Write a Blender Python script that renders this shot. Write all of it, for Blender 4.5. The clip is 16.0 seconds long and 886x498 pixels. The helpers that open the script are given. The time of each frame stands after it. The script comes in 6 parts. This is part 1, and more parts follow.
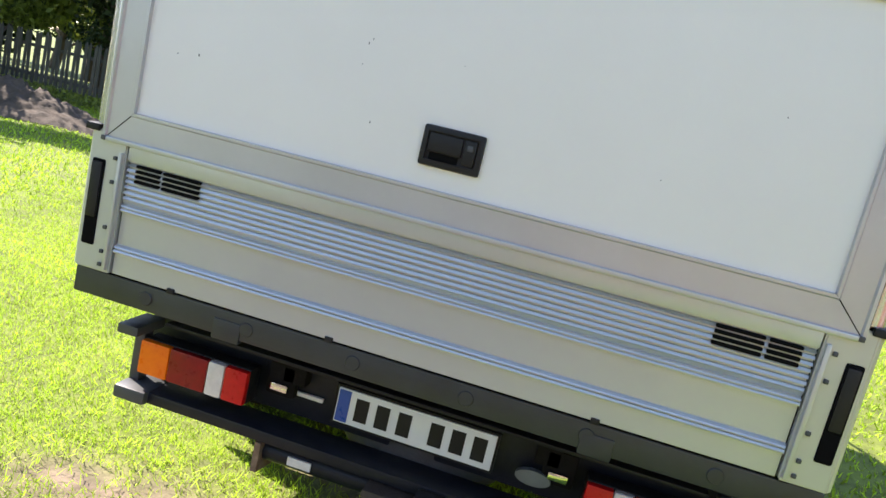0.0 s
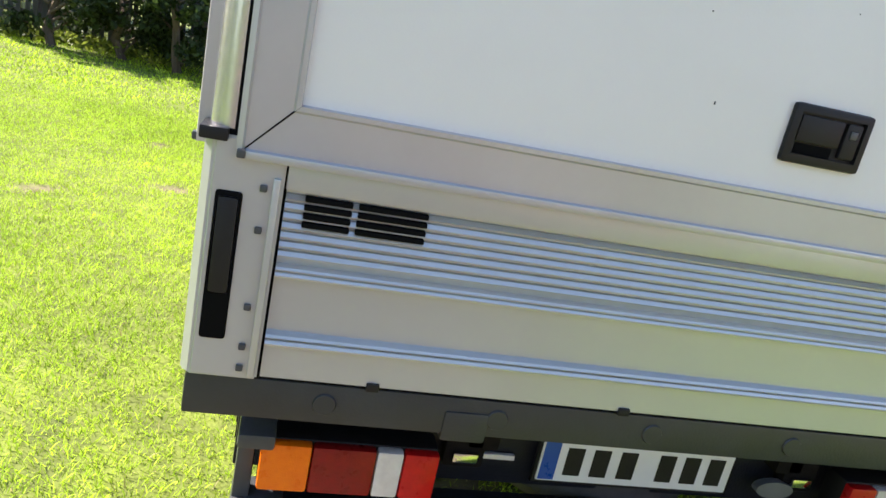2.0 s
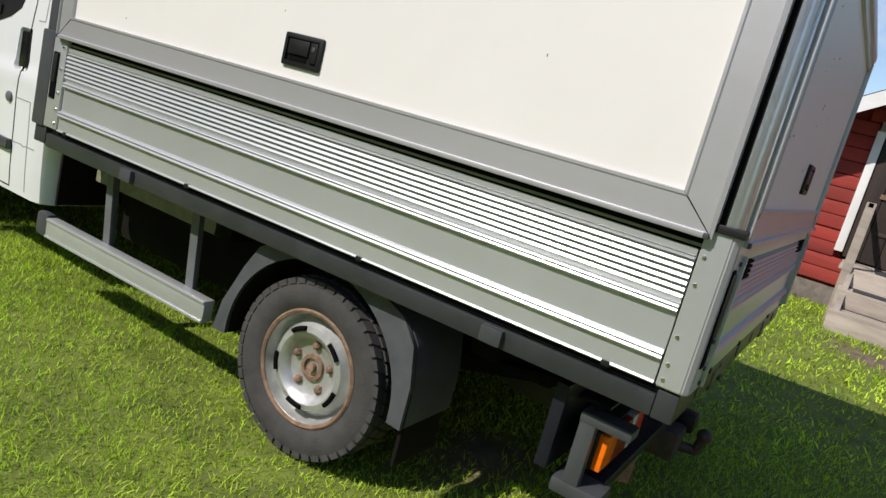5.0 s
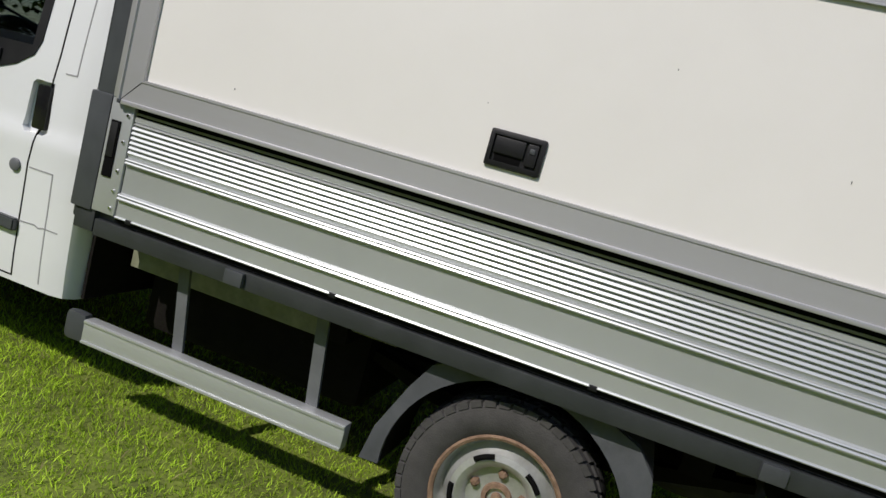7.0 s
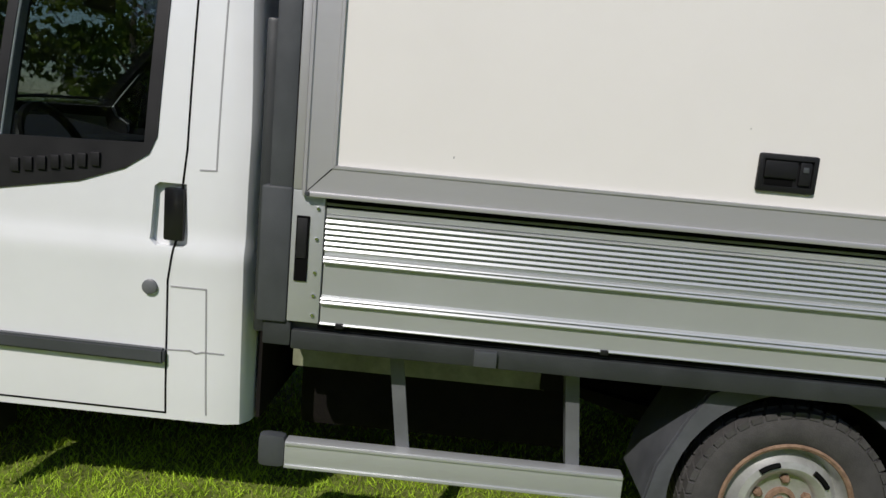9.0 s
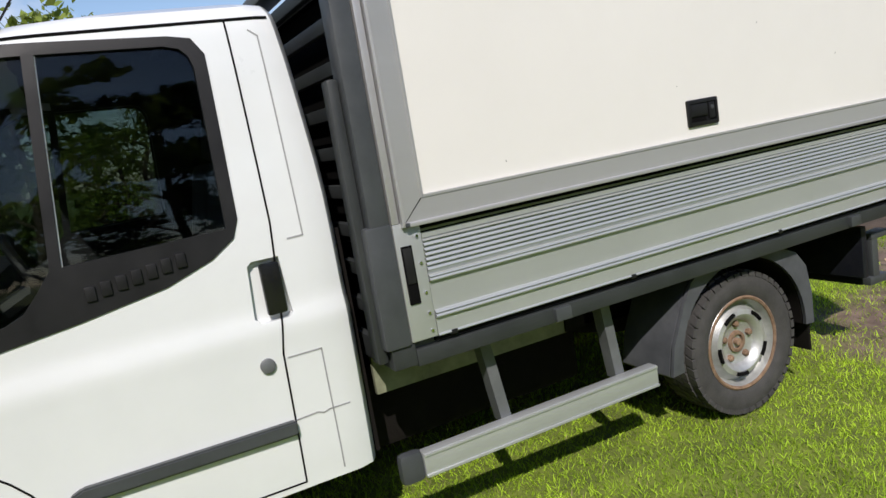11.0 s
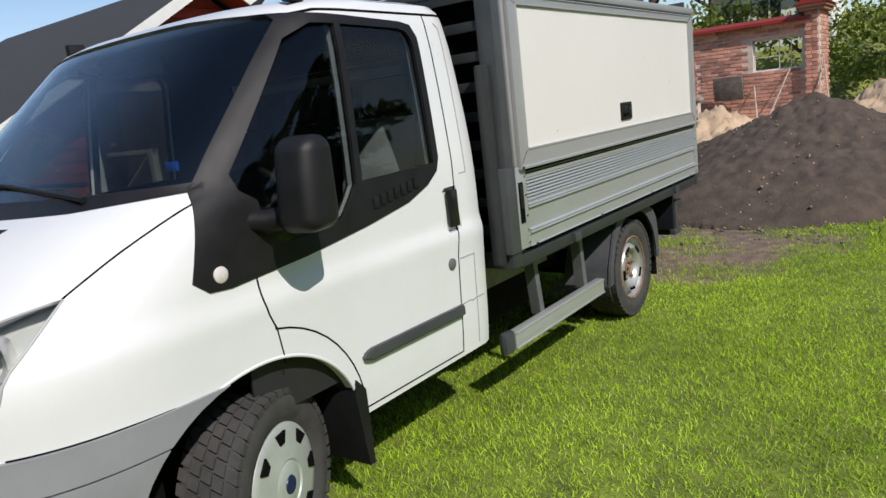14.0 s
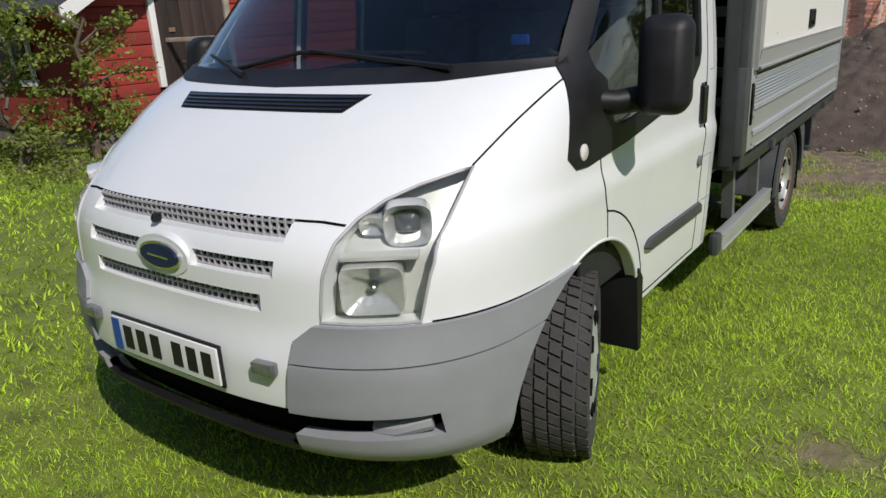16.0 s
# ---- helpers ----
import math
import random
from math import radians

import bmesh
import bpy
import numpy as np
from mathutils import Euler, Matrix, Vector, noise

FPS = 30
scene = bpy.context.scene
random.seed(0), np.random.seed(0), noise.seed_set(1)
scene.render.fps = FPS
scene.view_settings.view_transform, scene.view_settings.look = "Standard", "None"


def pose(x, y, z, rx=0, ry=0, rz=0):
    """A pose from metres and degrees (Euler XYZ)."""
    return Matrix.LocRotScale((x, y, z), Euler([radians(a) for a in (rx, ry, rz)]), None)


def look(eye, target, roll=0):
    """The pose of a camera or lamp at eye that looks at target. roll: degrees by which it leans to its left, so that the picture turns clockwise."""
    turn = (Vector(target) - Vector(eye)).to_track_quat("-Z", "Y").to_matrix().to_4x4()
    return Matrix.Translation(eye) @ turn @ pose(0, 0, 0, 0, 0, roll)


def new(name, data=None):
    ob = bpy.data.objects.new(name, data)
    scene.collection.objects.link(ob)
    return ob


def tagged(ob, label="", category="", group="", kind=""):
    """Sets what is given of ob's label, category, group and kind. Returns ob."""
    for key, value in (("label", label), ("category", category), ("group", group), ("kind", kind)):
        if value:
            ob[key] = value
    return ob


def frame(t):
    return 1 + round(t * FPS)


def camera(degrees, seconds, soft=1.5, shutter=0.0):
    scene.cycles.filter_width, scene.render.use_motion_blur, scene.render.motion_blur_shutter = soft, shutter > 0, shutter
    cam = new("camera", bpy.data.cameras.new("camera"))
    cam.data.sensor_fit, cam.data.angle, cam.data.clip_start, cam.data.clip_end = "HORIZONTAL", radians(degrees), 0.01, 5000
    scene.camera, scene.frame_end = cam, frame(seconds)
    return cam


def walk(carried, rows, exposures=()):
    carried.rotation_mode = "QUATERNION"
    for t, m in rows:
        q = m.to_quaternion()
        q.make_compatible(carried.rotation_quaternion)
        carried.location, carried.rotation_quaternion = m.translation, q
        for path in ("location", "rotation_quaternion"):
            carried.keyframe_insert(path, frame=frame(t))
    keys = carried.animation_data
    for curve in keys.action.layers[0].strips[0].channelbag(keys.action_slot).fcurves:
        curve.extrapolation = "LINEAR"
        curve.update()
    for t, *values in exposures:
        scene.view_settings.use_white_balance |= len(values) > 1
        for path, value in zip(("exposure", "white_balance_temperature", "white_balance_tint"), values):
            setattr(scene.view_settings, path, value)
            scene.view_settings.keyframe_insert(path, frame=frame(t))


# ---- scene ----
cam = camera(63.3, 16.0)

PATH = [
    (0, (0.387, -1.835, 1.445), (0.016, 0.101, 1.106), 13.4),
    (0.5, (0.036, -1.631, 1.444), (-0.177, 0.316, 1.038), 13.4),
    (1, (-0.314, -1.472, 1.428), (-0.345, 0.47, 0.951), 13.3),
    (1.5, (-0.636, -1.33, 1.45), (-0.449, 0.587, 0.913), 13.0),
    (2, (-0.929, -1.154, 1.418), (-0.472, 0.71, 0.855), 12.2),
    (2.5, (-1.24, -1.023, 1.393), (-0.484, 0.727, 0.791), 11.8),
    (3, (-1.629, -0.964, 1.36), (-0.585, 0.643, 0.789), 10.3),
    (3.2, (-1.781, -0.912, 1.329), (-0.632, 0.623, 0.759), 10.1),
    (5.3, (-2.958, -0.091, 1.335), (-1.203, 0.794, 0.968), 15.3),
    (5.5, (-3.03, 0.02, 1.336), (-1.25, 0.861, 0.984), 15.5),
    (6, (-3.097, 0.296, 1.343), (-1.268, 1.038, 1.022), 15.8),
    (6.5, (-3.078, 0.633, 1.34), (-1.205, 1.271, 1.048), 15.7),
    (7, (-3.06, 0.992, 1.342), (-1.156, 1.529, 1.053), 15.5),
    (7.5, (-3.063, 1.334, 1.364), (-1.132, 1.764, 1.07), 14.7),
    (8, (-3.021, 1.656, 1.372), (-1.071, 1.979, 1.066), 12.8),
    (8.5, (-3.069, 1.99, 1.369), (-1.106, 2.194, 1.047), 9.6),
    (9, (-3.116, 2.304, 1.398), (-1.144, 2.362, 1.071), 5.2),
    (9.2, (-3.116, 2.42, 1.38), (-1.142, 2.42, 1.059), 3.1),
    (11.3, (-3.212, 3.895, 1.473), (-1.499, 2.916, 1.146), -10.4),
    (11.5, (-3.243, 4.05, 1.477), (-1.576, 2.995, 1.149), -10.7),
    (12, (-3.221, 4.376, 1.473), (-1.671, 3.152, 1.158), -10.6),
    (12.5, (-3.141, 4.715, 1.476), (-1.703, 3.362, 1.158), -10.1),
    (13, (-3.072, 5.132, 1.47), (-1.736, 3.68, 1.147), -9.1),
    (13.5, (-2.952, 5.452, 1.474), (-1.705, 3.926, 1.132), -7.9),
    (14, (-2.77, 5.729, 1.488), (-1.592, 4.157, 1.112), -6.5),
    (14.5, (-2.56, 6.042, 1.501), (-1.436, 4.444, 1.073), -5.1),
    (15, (-2.342, 6.233, 1.51), (-1.237, 4.64, 1.019), -4.0),
    (15.5, (-2.071, 6.326, 1.497), (-0.962, 4.756, 0.941), -3.4),
    (16, (-1.864, 6.416, 1.49), (-0.74, 4.879, 0.876), -3.3),
]
walk(cam, [(t, look(eye, target, roll)) for t, eye, target, roll in PATH], exposures=[(0.0, 1.88, 6850, 16), (1.0, 1.94, 6850, 16), (2.0, 1.84, 6850, 16), (3.0, 1.46, 6800, 15), (3.2, 1.30, 6800, 15), (5.3, 0.06, 6450, 14), (7.0, -0.16, 6400, 14), (9.0, -0.14, 6400, 14), (11.3, 0.13, 6450, 14), (13.5, 0.08, 6450, 13), (16.0, -0.04, 6450, 13)])

# ---- world, sun, exposure ----
world = bpy.data.worlds.new("World")
scene.world = world
world.use_nodes = True
wn = world.node_tree
sky = wn.nodes.new("ShaderNodeTexSky")
sky.sky_type = "NISHITA"
sky.sun_disc = False
sky.dust_density, sky.ozone_density = 0.3, 2.0
TO_SUN = Vector((-0.64, 0.30, 0.70)).normalized()
sky.sun_elevation = math.asin(TO_SUN.z)
sky.sun_rotation = math.atan2(TO_SUN.x, TO_SUN.y)
wtc, wno, wrp, wmx = (wn.nodes.new(k) for k in ("ShaderNodeTexCoord", "ShaderNodeTexNoise", "ShaderNodeValToRGB", "ShaderNodeMix"))
wno.inputs["Scale"].default_value, wno.inputs["Detail"].default_value, wno.inputs["Roughness"].default_value = 4.5, 9, 0.55
wrp.color_ramp.elements[0].position, wrp.color_ramp.elements[1].position = 0.53, 0.70
wmx.data_type = "RGBA"
wmx.inputs[7].default_value = (7.0, 7.2, 7.6, 1)
wn.links.new(wtc.outputs["Generated"], wno.inputs["Vector"])
wn.links.new(wno.outputs[0], wrp.inputs[0])
# fair weather clouds stand low over the horizon only
wsx, wlo, wml = (wn.nodes.new(k) for k in ("ShaderNodeSeparateXYZ", "ShaderNodeMapRange", "ShaderNodeMath"))
wlo.inputs["From Min"].default_value, wlo.inputs["From Max"].default_value = 0.42, 0.22
wml.operation = "MULTIPLY"
wn.links.new(wtc.outputs["Generated"], wsx.inputs[0])
wn.links.new(wsx.outputs[2], wlo.inputs["Value"])
wn.links.new(wrp.outputs[0], wml.inputs[0])
wn.links.new(wlo.outputs[0], wml.inputs[1])
wn.links.new(wml.outputs[0], wmx.inputs[0])
wn.links.new(sky.outputs[0], wmx.inputs[6])
wn.links.new(wmx.outputs[2], wn.nodes["Background"].inputs[0])
wn.nodes["Background"].inputs[1].default_value = 0.12
sun = new("sun", bpy.data.lights.new("sun", "SUN"))
sun.data.energy, sun.data.angle, sun.data.color = 4.2, radians(0.53), (1.0, 0.94, 0.86)
sun.matrix_world = look((0, 0, 12), Vector((0, 0, 12)) - TO_SUN)


# ---- materials ----
def material(name, col, col2=None, rough=0.5, metal=0.0, scale=4.0, bump=0.1, bscale=120.0, coat=0.0, rvar=0.12, stretch=(1, 1, 1), rnd=0.0, island=0.0, coords="Object", spec=0.5):
    m = bpy.data.materials.new(name)
    m.use_nodes = True
    nt = m.node_tree
    b = nt.nodes["Principled BSDF"]
    tc = nt.nodes.new("ShaderNodeTexCoord")
    mp = nt.nodes.new("ShaderNodeMapping")
    mp.inputs["Scale"].default_value = stretch
    nt.links.new(tc.outputs[coords], mp.inputs[0])
    n1 = nt.nodes.new("ShaderNodeTexNoise")
    n1.inputs["Scale"].default_value, n1.inputs["Detail"].default_value, n1.inputs["Roughness"].default_value = scale, 6, 0.65
    nt.links.new(mp.outputs[0], n1.inputs["Vector"])
    n2 = nt.nodes.new("ShaderNodeTexNoise")
    n2.inputs["Scale"].default_value, n2.inputs["Detail"].default_value = bscale, 3
    nt.links.new(mp.outputs[0], n2.inputs["Vector"])
    ramp = nt.nodes.new("ShaderNodeValToRGB")
    c2 = col2 or tuple(c * 0.8 for c in col)
    ramp.color_ramp.elements[0].color, ramp.color_ramp.elements[1].color = (*c2, 1), (*col, 1)
    ramp.color_ramp.elements[0].position, ramp.color_ramp.elements[1].position = 0.3, 0.68
    nt.links.new(n1.outputs[0], ramp.inputs[0])
    colour = ramp.outputs[0]
    if rnd or island:
        src = nt.nodes.new("ShaderNodeObjectInfo") if rnd else nt.nodes.new("ShaderNodeNewGeometry")
        hsv = nt.nodes.new("ShaderNodeHueSaturation")
        mr = nt.nodes.new("ShaderNodeMapRange")
        amount = rnd or island
        mr.inputs["To Min"].default_value, mr.inputs["To Max"].default_value = 1 - amount, 1 + amount
        nt.links.new(src.outputs["Random" if rnd else "Random Per Island"], mr.inputs["Value"])
        nt.links.new(mr.outputs[0], hsv.inputs["Value"])
        nt.links.new(colour, hsv.inputs["Color"])
        colour = hsv.outputs[0]
    nt.links.new(colour, b.inputs["Base Color"])
    rr = nt.nodes.new("ShaderNodeMapRange")
    rr.inputs["To Min"].default_value, rr.inputs["To Max"].default_value = max(rough - rvar, 0.02), min(rough + rvar, 1)
    nt.links.new(n1.outputs[0], rr.inputs["Value"])
    nt.links.new(rr.outputs[0], b.inputs["Roughness"])
    b.inputs["Metallic"].default_value = metal
    b.inputs["Coat Weight"].default_value = coat
    b.inputs["Coat Roughness"].default_value = 0.06
    b.inputs["Specular IOR Level"].default_value = spec
    if bump:
        bp = nt.nodes.new("ShaderNodeBump")
        bp.inputs["Strength"].default_value, bp.inputs["Distance"].default_value = bump, 0.01
        nt.links.new(n2.outputs[0], bp.inputs["Height"])
        nt.links.new(bp.outputs[0], b.inputs["Normal"])
    return m


def glass(name, tint, gloss=1.0):
    m = bpy.data.materials.new(name)
    m.use_nodes = True
    nt = m.node_tree
    nt.nodes.remove(nt.nodes["Principled BSDF"])
    tr, gl, mx = nt.nodes.new("ShaderNodeBsdfTransparent"), nt.nodes.new("ShaderNodeBsdfGlossy"), nt.nodes.new("ShaderNodeMixShader")
    lw, pw, ma = nt.nodes.new("ShaderNodeLayerWeight"), nt.nodes.new("ShaderNodeMath"), nt.nodes.new("ShaderNodeMath")
    pw.operation, ma.operation = "POWER", "MULTIPLY_ADD"
    lw.inputs[0].default_value, pw.inputs[1].default_value = 0.5, 5.0
    ma.inputs[1].default_value, ma.inputs[2].default_value = 0.96, 0.04
    nt.links.new(lw.outputs["Facing"], pw.inputs[0])
    nt.links.new(pw.outputs[0], ma.inputs[0])
    tr.inputs[0].default_value = (*tint, 1)
    gl.inputs[0].default_value = (gloss, gloss, gloss, 1)
    gl.inputs["Roughness"].default_value = 0.015
    nt.links.new(ma.outputs[0], mx.inputs[0])
    nt.links.new(tr.outputs[0], mx.inputs[1])
    nt.links.new(gl.outputs[0], mx.inputs[2])
    nt.links.new(mx.outputs[0], nt.nodes["Material Output"].inputs[0])
    return m


WHITE = material("white paint", (0.75, 0.77, 0.775), (0.71, 0.73, 0.735), 0.30, 0, 2.5, 0.015, 300, coat=0.6, rvar=0.06)
PANEL = material("white box panel", (0.76, 0.745, 0.71), (0.72, 0.705, 0.67), 0.42, 0, 1.2, 0.02, 220, rvar=0.08)
ALU = material("anodised aluminium", (0.50, 0.50, 0.505), (0.44, 0.44, 0.445), 0.38, 0.5, 3, 0.02, 400, rvar=0.03, stretch=(1, 0.1, 1))
SIDE = material("grey green aluminium side", (0.505, 0.525, 0.525), (0.47, 0.49, 0.49), 0.36, 0.5, 3, 0.015, 300, rvar=0.02)
STEEL = material("dark grey painted steel", (0.062, 0.068, 0.072), (0.042, 0.046, 0.05), 0.42, 0, 6, 0.06, 200)
STEEL3 = material("dark rail steel", (0.034, 0.038, 0.039), (0.022, 0.025, 0.026), 0.42, 0, 6, 0.08, 180)
STEEL2 = material("mid grey painted steel", (0.14, 0.148, 0.155), (0.09, 0.096, 0.10), 0.42, 0, 5, 0.06, 200)
BLACK = material("black plastic", (0.014, 0.014, 0.015), (0.008, 0.008, 0.009), 0.48, 0, 8, 0.12, 500, spec=0.3)
GLOSSBLACK = material("glossy black plastic", (0.012, 0.012, 0.013), (0.008, 0.008, 0.009), 0.2, 0, 8, 0.02, 300)
SOFTSEAM = material("pale joint", (0.33, 0.335, 0.34), None, 0.8, bump=0)
SEAM = material("dark joint", (0.006, 0.006, 0.006), None, 0.9, bump=0, spec=0.05)
GREY = material("grey bumper plastic", (0.27, 0.28, 0.30), (0.23, 0.24, 0.255), 0.55, 0, 5, 0.12, 600)
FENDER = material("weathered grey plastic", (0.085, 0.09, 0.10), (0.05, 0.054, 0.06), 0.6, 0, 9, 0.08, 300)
RUBBER = material("tyre rubber", (0.062, 0.060, 0.058), (0.035, 0.034, 0.033), 0.85, 0, 14, 0.25, 200)
RIM = material("silver wheel paint", (0.55, 0.56, 0.55), (0.36, 0.36, 0.35), 0.38, 0.55, 12, 0.06, 200)
CAP = material("silver plastic cover", (0.50, 0.54, 0.51), (0.42, 0.45, 0.43), 0.4, 0.3, 10, 0.04, 200)
GREASE = material("greasy rusty iron", (0.075, 0.05, 0.034), (0.03, 0.022, 0.018), 0.6, 0.1, 18, 0.4, 120)
RUST = material("rusty steel", (0.30, 0.20, 0.13), (0.12, 0.07, 0.042), 0.85, 0.1, 25, 0.4, 150)
PIPE = material("satin aluminium pipe", (0.62, 0.63, 0.65), (0.54, 0.55, 0.57), 0.25, 0.85, 4, 0.02, 300, rvar=0.06)
CHROME = material("chrome", (0.75, 0.76, 0.78), (0.6, 0.6, 0.62), 0.12, 1.0, 10, 0, rvar=0.05)
NAVY = material("navy black steel", (0.008, 0.009, 0.015), (0.016, 0.017, 0.021), 0.4, 0, 12, 0.12, 160, spec=0.25)
TANK = material("pale green underbody panel", (0.28, 0.30, 0.20), (0.10, 0.10, 0.065), 0.7, 0, 5, 0.1, 90)
# near black: the shade below the truck is put into this colour
UNDERSHADE = material("underside black with shade in it", (0.006, 0.0055, 0.005), (0.010, 0.008, 0.007), 0.85, 0, 8, 0.2, 80, spec=0.15)
GLASS = glass("window glass", (0.50, 0.54, 0.53), 0.7)
SCREENG = glass("windscreen glass", (0.72, 0.76, 0.77), 1.0)
LENS = glass("headlight lens", (0.86, 0.88, 0.87))
REDL = material("red lens", (0.60, 0.006, 0.008), (0.45, 0.004, 0.006), 0.3, 0, 40, 0.15, 350, coat=0.15, spec=0.3)
DARKRED = material("dark red lens", (0.28, 0.005, 0.006), (0.18, 0.004, 0.004), 0.3, 0, 40, 0.15, 350, coat=0.15, spec=0.3)
AMBER = material("amber lens", (0.95, 0.20, 0.004), (0.85, 0.14, 0.003), 0.3, 0, 40, 0.15, 350, coat=0.15, spec=0.3)
CLEARL = material("white lens", (0.72, 0.68, 0.66), (0.6, 0.56, 0.55), 0.15, 0, 40, 0.15, 350, coat=0.6)
PLATEW = material("white plate", (0.74, 0.75, 0.76), (0.68, 0.69, 0.70), 0.4, 0, 10, 0.05, 300)
BLUE = material("blue badge", (0.012, 0.075, 0.36), (0.01, 0.06, 0.3), 0.3, 0, 10, 0)
DEEPBLUE = material("deep blue enamel", (0.010, 0.020, 0.085), (0.008, 0.015, 0.065), 0.35, 0, 10, 0, coat=0.1, spec=0.3)
SEATC = material("grey seat cloth", (0.16, 0.17, 0.18), (0.10, 0.105, 0.115), 0.9, 0, 12, 0.3, 300)
SEATL = material("light grey seat cover", (0.45, 0.46, 0.47), (0.38, 0.39, 0.40), 0.85, 0, 9, 0.2, 200)
DASH = material("black dashboard", (0.02, 0.02, 0.022), None, 0.65, 0, 10, 0.2, 300)
GRASS = material("grass blades", (0.55, 0.76, 0.058), (0.25, 0.40, 0.032), 0.6, 0, 0.8, 0, island=0.6, coords="Object", spec=0.12)
STRAW = material("dry grass", (0.42, 0.36, 0.16), (0.26, 0.24, 0.09), 0.7, 0, 2, 0, island=0.35)
DIRT = material("dark soil", (0.105, 0.078, 0.058), (0.048, 0.035, 0.026), 0.95, 0, 5.0, 1.0, 45)
SAND = material("pale sand", (0.55, 0.41, 0.27), (0.36, 0.26, 0.17), 0.95, 0, 2.2, 0.7, 20)
BRICK = material("red brick", (0.66, 0.34, 0.25), (0.46, 0.20, 0.14), 0.9, 0, 9, 0.5, 40, rnd=0.4)
MORTAR = material("mortar", (0.68, 0.60, 0.52), (0.48, 0.41, 0.35), 0.95, 0, 6, 0.5, 60)
CAPRED = material("red metal capping", (0.30, 0.035, 0.028), (0.24, 0.028, 0.022), 0.5, 0, 3, 0.05, 80)
FALU = material("red painted timber", (0.36, 0.042, 0.030), (0.22, 0.026, 0.019), 0.8, 0, 5, 0.35, 40, stretch=(1, 0.15, 1), rnd=0.2)
DARKWOOD = material("weathered dark door boards", (0.050, 0.030, 0.021), (0.018, 0.012, 0.010), 0.75, 0, 7, 0.5, 50, stretch=(1, 1, 0.12), rnd=0.35)
GREYWOOD = material("weathered grey wood", (0.48, 0.42, 0.35), (0.29, 0.245, 0.20), 0.85, 0, 6, 0.4, 50, stretch=(1, 0.2, 1), rnd=0.25)
# grey wood with the fence's shade put into the base colour
PICKET = material("shade-darkened grey picket wood", (0.12, 0.115, 0.10), (0.065, 0.062, 0.055), 0.85, 0, 6, 0.35, 50, stretch=(1, 1, 0.15), rnd=0.22)
TRIMW = material("white painted board", (0.78, 0.78, 0.76), (0.68, 0.68, 0.66), 0.6, 0, 4, 0.1, 80)
ROOFM = material("dark grey roof felt", (0.045, 0.045, 0.048), (0.032, 0.032, 0.034), 0.85, 0, 4, 0.3, 160)
BARK = material("tree bark", (0.14, 0.105, 0.075), (0.07, 0.05, 0.036), 0.95, 0, 12, 0.8, 40, stretch=(1, 1, 0.3))
LEAF = material("spring leaves", (0.26, 0.32, 0.05), (0.14, 0.19, 0.03), 0.55, 0, 1.2, 0, island=0.45)
LEAFD = material("dark leaves", (0.045, 0.075, 0.018), (0.022, 0.04, 0.010), 0.6, 0, 1.2, 0, island=0.45)
STONE = material("grey stones", (0.22, 0.19, 0.165), (0.10, 0.085, 0.072), 0.9, 0, 9, 0.5, 60)
MAT = material("dark rubber mat", (0.035, 0.037, 0.042), None, 0.85, 0, 8, 0.3, 120)

# thin leaves and blades let some light through
for thin in (GRASS, STRAW, LEAF, LEAFD):
    nt = thin.node_tree
    pb = nt.nodes["Principled BSDF"]
    tl, mx = nt.nodes.new("ShaderNodeBsdfTranslucent"), nt.nodes.new("ShaderNodeMixShader")
    nt.links.new(pb.inputs["Base Color"].links[0].from_socket, tl.inputs[0])
    mx.inputs[0].default_value = 0.4
    nt.links.new(pb.outputs[0], mx.inputs[1])
    nt.links.new(tl.outputs[0], mx.inputs[2])
    nt.links.new(mx.outputs[0], nt.nodes["Material Output"].inputs[0])


# ---- building helpers ----
def finish(ob, mat, smooth=35):
    if mat:
        ob.data.materials.clear()
        ob.data.materials.append(mat)
    if smooth:
        ob.data.shade_smooth()
        ob.data.set_sharp_from_angle(angle=radians(smooth))
    return ob


def hang(ob, parent):
    if parent:
        ob.parent = parent
        ob.matrix_parent_inverse = Matrix.LocRotScale(parent["base"], None, None).inverted()
    return ob


def part(name, bm, mat, parent=None, label="", smooth=35):
    """Links a bmesh, or a mesh, as one object under a thing or part."""
    if isinstance(bm, bmesh.types.BMesh):
        me = bpy.data.meshes.new(name)
        bmesh.ops.recalc_face_normals(bm, faces=bm.faces)
        bm.to_mesh(me)
        bm.free()
    else:
        me = bm
    ob = finish(new(name, me), mat, smooth)
    ob["base"] = (0.0, 0.0, 0.0)
    hang(ob, parent)
    return tagged(ob, label)


def thing(name, at, label, category, group="", kind=""):
    ob = new(name)
    ob.location = at
    ob["base"] = at
    ob.empty_display_size = 0.2
    return tagged(ob, label, category, group, kind)


def cuboid(bm, x0, x1, y0, y1, z0, z1, bevel=0.0):
    g = bmesh.ops.create_cube(bm, size=1.0)
    for v in g["verts"]:
        v.co = Vector((x0 + (v.co.x + 0.5) * (x1 - x0), y0 + (v.co.y + 0.5) * (y1 - y0), z0 + (v.co.z + 0.5) * (z1 - z0)))
    if bevel:
        edges = list({e for v in g["verts"] for e in v.link_edges})
        bmesh.ops.bevel(bm, geom=edges, offset=bevel, segments=2, affect="EDGES", profile=0.6)
    return bm


def block(x0, x1, y0, y1, z0, z1, bevel=0.004):
    return cuboid(bmesh.new(), x0, x1, y0, y1, z0, z1, bevel)


